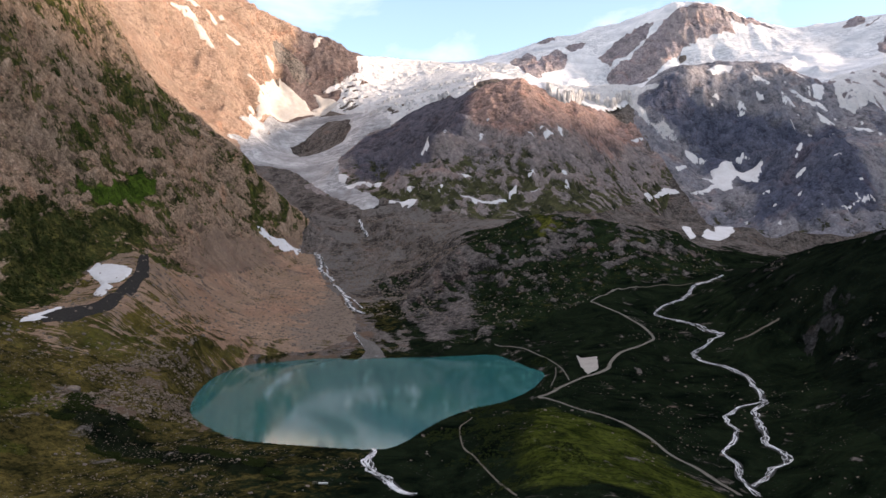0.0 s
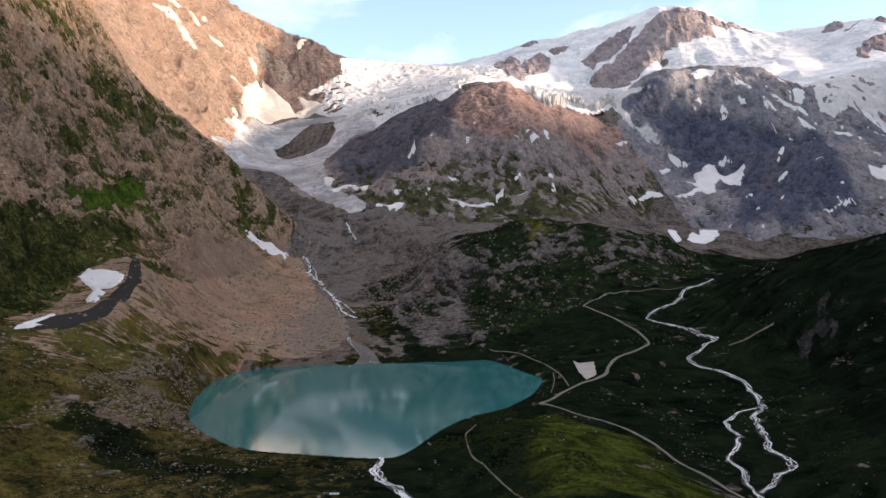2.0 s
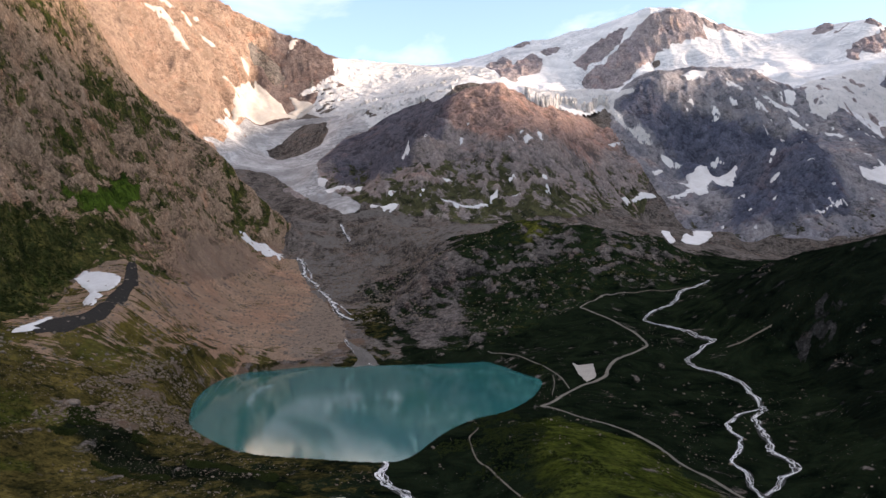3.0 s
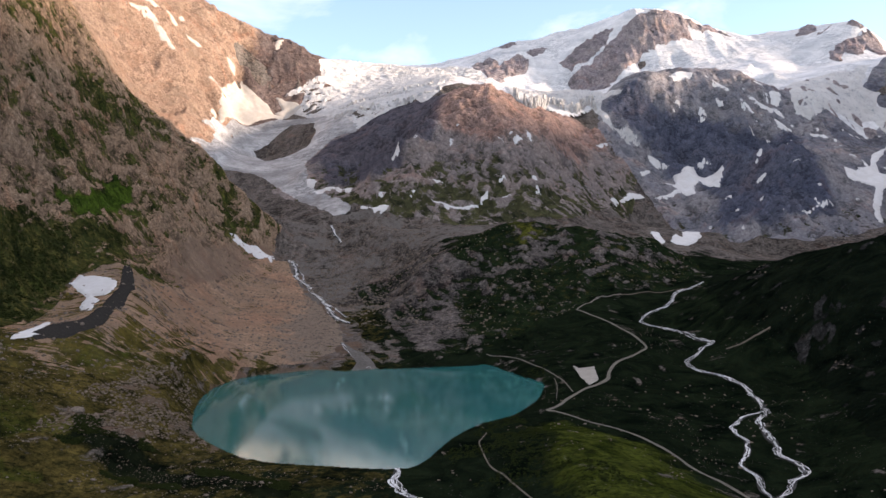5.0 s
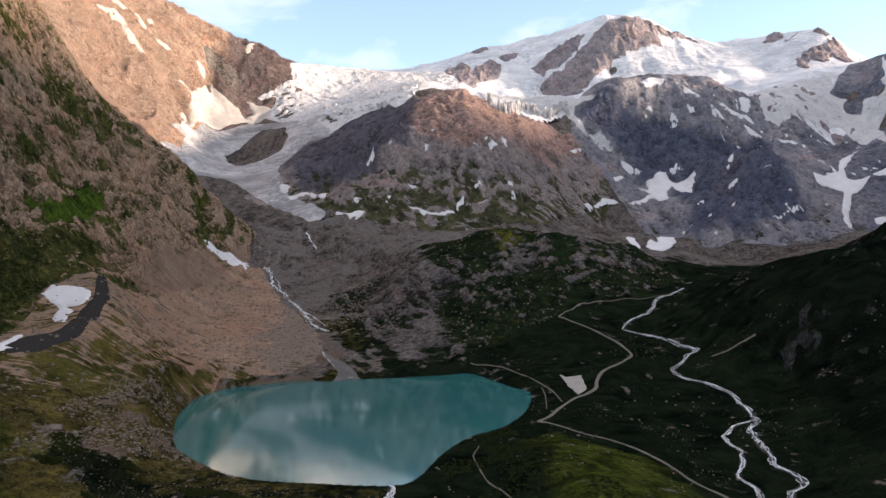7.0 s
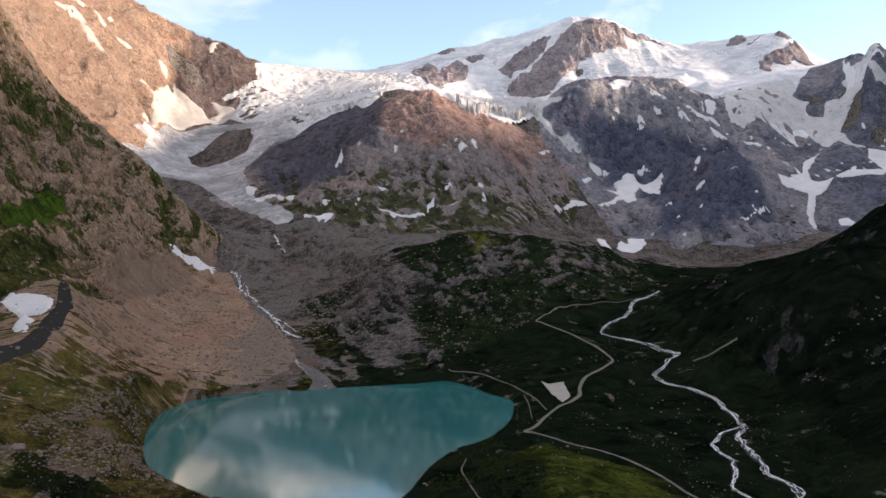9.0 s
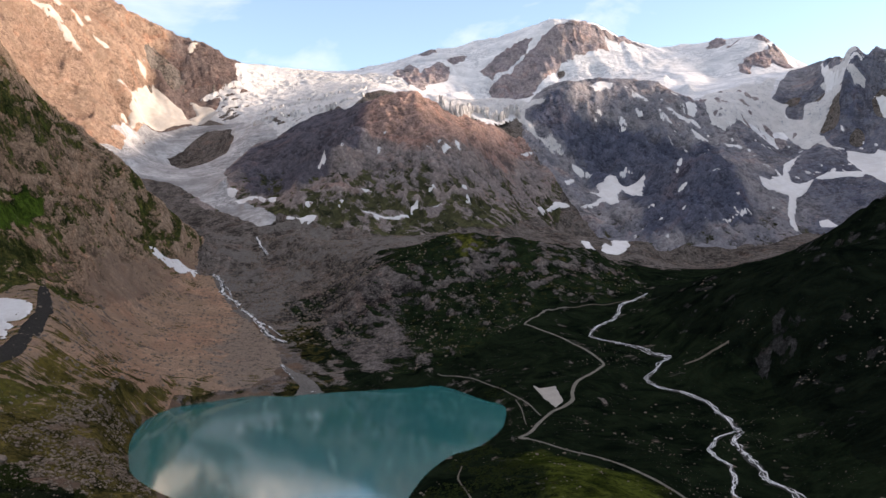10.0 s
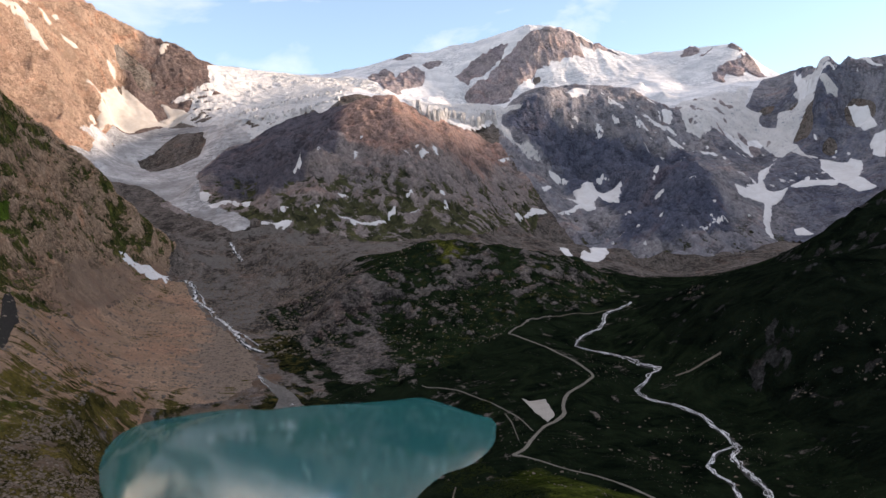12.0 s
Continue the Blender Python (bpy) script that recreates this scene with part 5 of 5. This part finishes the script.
stream("stream", [(458, 1362), (436, 1354), (414, 1342), (378, 1284), (350, 1266), (331, 1250), (319, 1230), (321, 1192), (333, 1160), (344, 1132), (344, 1072), (351, 1048), (353, 1036), (341, 1036), (327, 1018), (314, 1006), (303, 992), (302, 964), (310, 946), (321, 932), (325, 916), (331, 896), (326, 860), (321, 832), (313, 802)], 5.8, "foaming white mountain stream in the valley", M_FOAM)
stream("stream", [(313, 802), (308, 788), (292, 772), (284, 744), (275, 714), (270, 690), (259, 662), (259, 650), (261, 634), (256, 612), (248, 602), (239, 596), (228, 578), (219, 570), (209, 560)], 5.2, "foaming white stream arm with rapids", M_FOAM)
stream("stream", [(310, 798), (291, 790), (274, 774), (260, 756), (251, 724), (252, 710), (241, 680), (232, 662), (219, 642), (214, 630), (216, 618), (217, 606), (207, 580), (207, 570), (208, 560), (207, 538)], 4.0, "thin braided stream arm across turf", M_FOAM)
stream("stream", [(458, 1362), (464, 1368), (471, 1372)], 5.0, "white cascade at the valley step", M_FOAM)
stream("outlet_stream", [(-55, 630), (-56, 612), (-58, 588), (-56, 574), (-50, 554), (-41, 538), (-32, 516), (-21, 504)], 6.5, "white stream flowing out of the lake", M_FOAM)
stream("torrent", [(-305, 1916), (-284, 1864), (-273, 1832), (-268, 1770), (-253, 1738), (-235, 1690), (-223, 1646), (-201, 1578), (-182, 1508), (-165, 1416), (-150, 1366), (-132, 1342)], 9.0, "white torrent running down grey rubble", M_FOAM)
stream("torrent", [(-276, 1844), (-257, 1792), (-242, 1714)], 3.5, "short side arm of the torrent", M_FOAM)
stream("torrent", [(-185, 1530), (-157, 1446), (-138, 1380)], 3.0, "short side arm of the torrent", M_FOAM)
stream("torrent", [(-136, 1220), (-123, 1184), (-110, 1148), (-98, 1114), (-89, 1094)], 5.0, "milky stream braiding over the gravel fan", M_FOAM)
stream("waterfall", [(-218, 2144), (-209, 2104), (-197, 2074), (-188, 2048)], 7.0, "white waterfall below the glacier snout", M_FOAM)


# ---------------- boulders and shrubs ----------------
def rough_stone(seed, cuts=1, squash=0.7):
    """A broken block with flat faces."""
    rng = np.random.RandomState(seed)
    bm = bmesh.new()
    bmesh.ops.create_icosphere(bm, subdivisions=cuts, radius=1.0)
    planes = rng.normal(size=(7, 3))
    planes /= np.linalg.norm(planes, axis=1)[:, None]
    deep = rng.uniform(0.55, 0.85, 7)
    for v in bm.verts:
        c = np.array(v.co)
        for a, b in zip(planes, deep):
            c = c - a * max(0.0, c @ a - b)
        v.co = Vector(c * (1.0, rng.uniform(0.97, 1.03), squash)) * rng.uniform(0.94, 1.06)
    me = bpy.data.meshes.new("boulder")
    bm.to_mesh(me)
    bm.free()
    return me


M_PALE = stone_material("pale_meadow_stone", (0.24, 0.192, 0.152), (0.07, 0.056, 0.044), 2.5)
STONES = [rough_stone(20 + s, 2, 0.6 + 0.05 * (s % 5)) for s in range(8)]
for me in STONES:
    me.materials.append(M_STONE)


def boulder(x, y, size, turn, shape, label, group="boulders on the meadow"):
    ob = new("boulder", STONES[shape % len(STONES)])
    z = float(surface(np.array([x]), np.array([y]))[0])
    ob.matrix_world = Matrix.LocRotScale((x, y, z + 0.15 * size), Euler((0.2 * math.sin(turn), 0.2 * math.cos(turn), turn)), (size, size * 0.85, size * 0.8))
    return tagged(ob, label, "boulder", group)


boulder(-321.0, 700.0, 6.5, 0.4, 1, "large pale angular boulder at the rubble edge")
rng = np.random.RandomState(3)
count = 0
while count < 220:
    x, y = rng.uniform(-400, 300), rng.uniform(470, 900)
    if inside_distance(np.array([x]), np.array([y]), LAKE)[0] > -6:
        continue
    if fbm(np.array([x]), np.array([y]), 90, 3)[0] + rng.uniform(-0.3, 0.3) < 0.05:
        continue
    size = 0.6 + 1.6 * rng.uniform() ** 3
    boulder(x, y, size, rng.uniform(0, 6.28), count, "grey lichened boulder lying in alpine turf" if size < 1.4 else "large grey boulder lying in alpine turf")
    count += 1


def scatter(name, count, place, size, material, label, category, shapes):
    """Many small pieces strewn over the land, as one object."""
    rng = np.random.RandomState(len(name) + count)
    xy = place(rng, count * 3)[:count]
    z = surface(xy[:, 0], xy[:, 1])
    verts, faces, at = [], [], 0
    for (x, y), h in zip(xy, z):
        v, f = shapes[rng.randint(len(shapes))]
        s, a = size(rng), rng.uniform(0, 6.28)
        c, t = math.cos(a) * s, math.sin(a) * s
        w = np.stack([v[:, 0] * c - v[:, 1] * t + x, v[:, 0] * t + v[:, 1] * c + y, v[:, 2] * s + h], -1)
        verts.append(w)
        faces.append(f + at)
        at += len(v)
    return tagged(part(name, mesh_from(name, np.concatenate(verts), np.concatenate(faces), False), material), label, category, kind="stuff")


def small_shape(seed):
    me = rough_stone(seed, 1, 0.7)
    v = np.array([x.co[:] for x in me.vertices])
    f = np.array([p.vertices[:] for p in me.polygons])
    bpy.data.meshes.remove(me)
    return v, f


def shrub_shape(seed):
    """A low bush: many small leaf-like blades round a few stems."""
    rng = np.random.RandomState(seed)
    n = 34
    a, r = rng.uniform(0, 6.28, n), np.sqrt(rng.uniform(0, 1, n))
    c = np.stack([r * np.cos(a), r * np.sin(a), rng.uniform(0.05, 0.75, n) * (1.15 - r * r)], -1)
    d1, d2 = rng.normal(size=(n, 3)) * 0.22, rng.normal(size=(n, 3)) * 0.22
    v = np.stack([c - d1, c + d2, c + d1 * 1.1], 1).reshape(-1, 3)
    return v, np.arange(3 * n).reshape(n, 3)


def in_plan(outline, spare=0.0, patch=None):
    poly = np.array(outline, float)

    def place(rng, n):
        p = rng.uniform(poly.min(0), poly.max(0), (n * 4, 2))
        ok = (inside_distance(p[:, 0], p[:, 1], poly) > 0) & (inside_distance(p[:, 0], p[:, 1], LAKE) < -3)
        if patch is not None:
            ok &= fbm(p[:, 0], p[:, 1], patch[0], 3) > patch[1]
        return p[ok]
    return place


SHAPES = [small_shape(60 + s) for s in range(6)]
BUSHES = [shrub_shape(90 + s) for s in range(6)]
M_LEAF = stone_material("dark_shrub_leaves", (0.034, 0.045, 0.014), (0.016, 0.021, 0.008), 0.7)
scatter("rubble", 3600, in_plan(RUBBLE, 0, (40, -0.25)), lambda r: 0.35 + 2.0 * r.uniform() ** 4, M_PALE, "field of broken brown stones beside the lake", "rubble", SHAPES)
scatter("meadow_stones", 3800, in_plan([(-420, 480), (-60, 480), (-60, 590), (-160, 640), (-235, 690), (-255, 900), (-330, 960), (-420, 760)], 0, (60, -0.05)), lambda r: 0.22 + 0.75 * r.uniform() ** 3, M_PALE, "pale stones scattered over the meadow", "stones", SHAPES)
scatter("scree_stones", 4600, in_plan(REGIONS["moraine"]), lambda r: 0.5 + 2.6 * r.uniform() ** 4, M_STONE, "loose stones strewn over the moraine slope", "scree", SHAPES)
scatter("basin_rubble", 3000, in_plan([(-300, 1870), (-200, 1560), (-120, 1330), (-20, 1300), (40, 1700), (0, 2120), (-190, 2160)], 0, (70, -0.3)), lambda r: 0.8 + 3.4 * r.uniform() ** 3, M_STONE, "grey-brown blocks strewn over the valley head", "rubble", SHAPES)
scatter("scattered_stones", 1000, in_plan([(60, 480), (330, 620), (420, 1000), (330, 1200), (130, 1080), (60, 640)], 0, (50, 0.2)), lambda r: 0.2 + 1.1 * r.uniform() ** 5, M_STONE, "grey stones scattered over the valley turf", "stones", SHAPES)
scatter("hillock_blocks", 1300, in_plan(REGIONS["hillock"], 0, (80, -0.1)), lambda r: 0.6 + 2.2 * r.uniform() ** 3, M_STONE, "pale rock blocks strewn over the hillock", "stones", SHAPES)
scatter("hillside_blocks", 350, in_plan([(400, 700), (520, 700), (620, 1100), (520, 1300), (420, 1050)], 0, (60, 0.05)), lambda r: 0.4 + 1.6 * r.uniform() ** 3, M_STONE, "grey rock blocks on the dark hillside", "stones", SHAPES)
scatter("shrubs", 2400, in_plan(HEATH, 0, (45, -0.1)), lambda r: 0.6 + 1.3 * r.uniform(), M_LEAF, "dark low alpine shrubs on the meadow", "shrubs", BUSHES)
scatter("shrubs", 1300, in_plan(SHADE_SHRUBS, 0, (40, 0.0)), lambda r: 0.9 + 1.4 * r.uniform(), M_LEAF, "dark bushes on the steep lower rock slope", "shrubs", BUSHES)
scatter("shrubs", 1800, in_plan([(20, 480), (90, 480), (70, 640), (60, 780), (100, 900), (130, 1000), (90, 1010), (30, 760), (-20, 640)], 0, (40, 0.0)), lambda r: 0.6 + 0.9 * r.uniform(), M_LEAF, "dark dwarf shrubs along the lake shore", "shrubs", BUSHES)


def box_mesh(name, x, y, z, bevel=0.04):
    bm = bmesh.new()
    bmesh.ops.create_cube(bm, size=1.0)
    bmesh.ops.scale(bm, verts=bm.verts, vec=(x, y, z))
    bmesh.ops.translate(bm, verts=bm.verts, vec=(0, 0, z / 2))
    bmesh.ops.bevel(bm, geom=list(bm.edges), offset=bevel, segments=1, affect="EDGES")
    me = bpy.data.meshes.new(name)
    bm.to_mesh(me)
    bm.free()
    return me


# a white trough with a rail of posts beside it, on the meadow
M_WHITE = stone_material("weathered_white_metal", (0.62, 0.62, 0.60), (0.45, 0.45, 0.43), 0.9)
M_WOOD = stone_material("grey_weathered_wood", (0.30, 0.27, 0.23), (0.18, 0.16, 0.135), 0.4)
TROUGH_AT = (-82.2, 532.0)
trough = new("water_trough")
trough.matrix_world = pose(*TROUGH_AT, float(surface(np.array([TROUGH_AT[0]]), np.array([TROUGH_AT[1]]))[0]) + 0.1, 0, 0, -6)
tagged(trough, "long white water trough beside a short post rail", "trough")
part("basin", box_mesh("basin", 6.4, 1.3, 1.0, 0.1), M_WHITE, trough)
for k in range(3):
    p = part("post", box_mesh("post", 0.22, 0.22, 1.9), M_WOOD, trough)
    p.location = (-4.2 - 1.4 * k, 0.2, -0.2)
rail = part("rail", box_mesh("rail", 3.2, 0.16, 0.2), M_WOOD, trough)
rail.location = (-5.6, 0.2, 1.1)
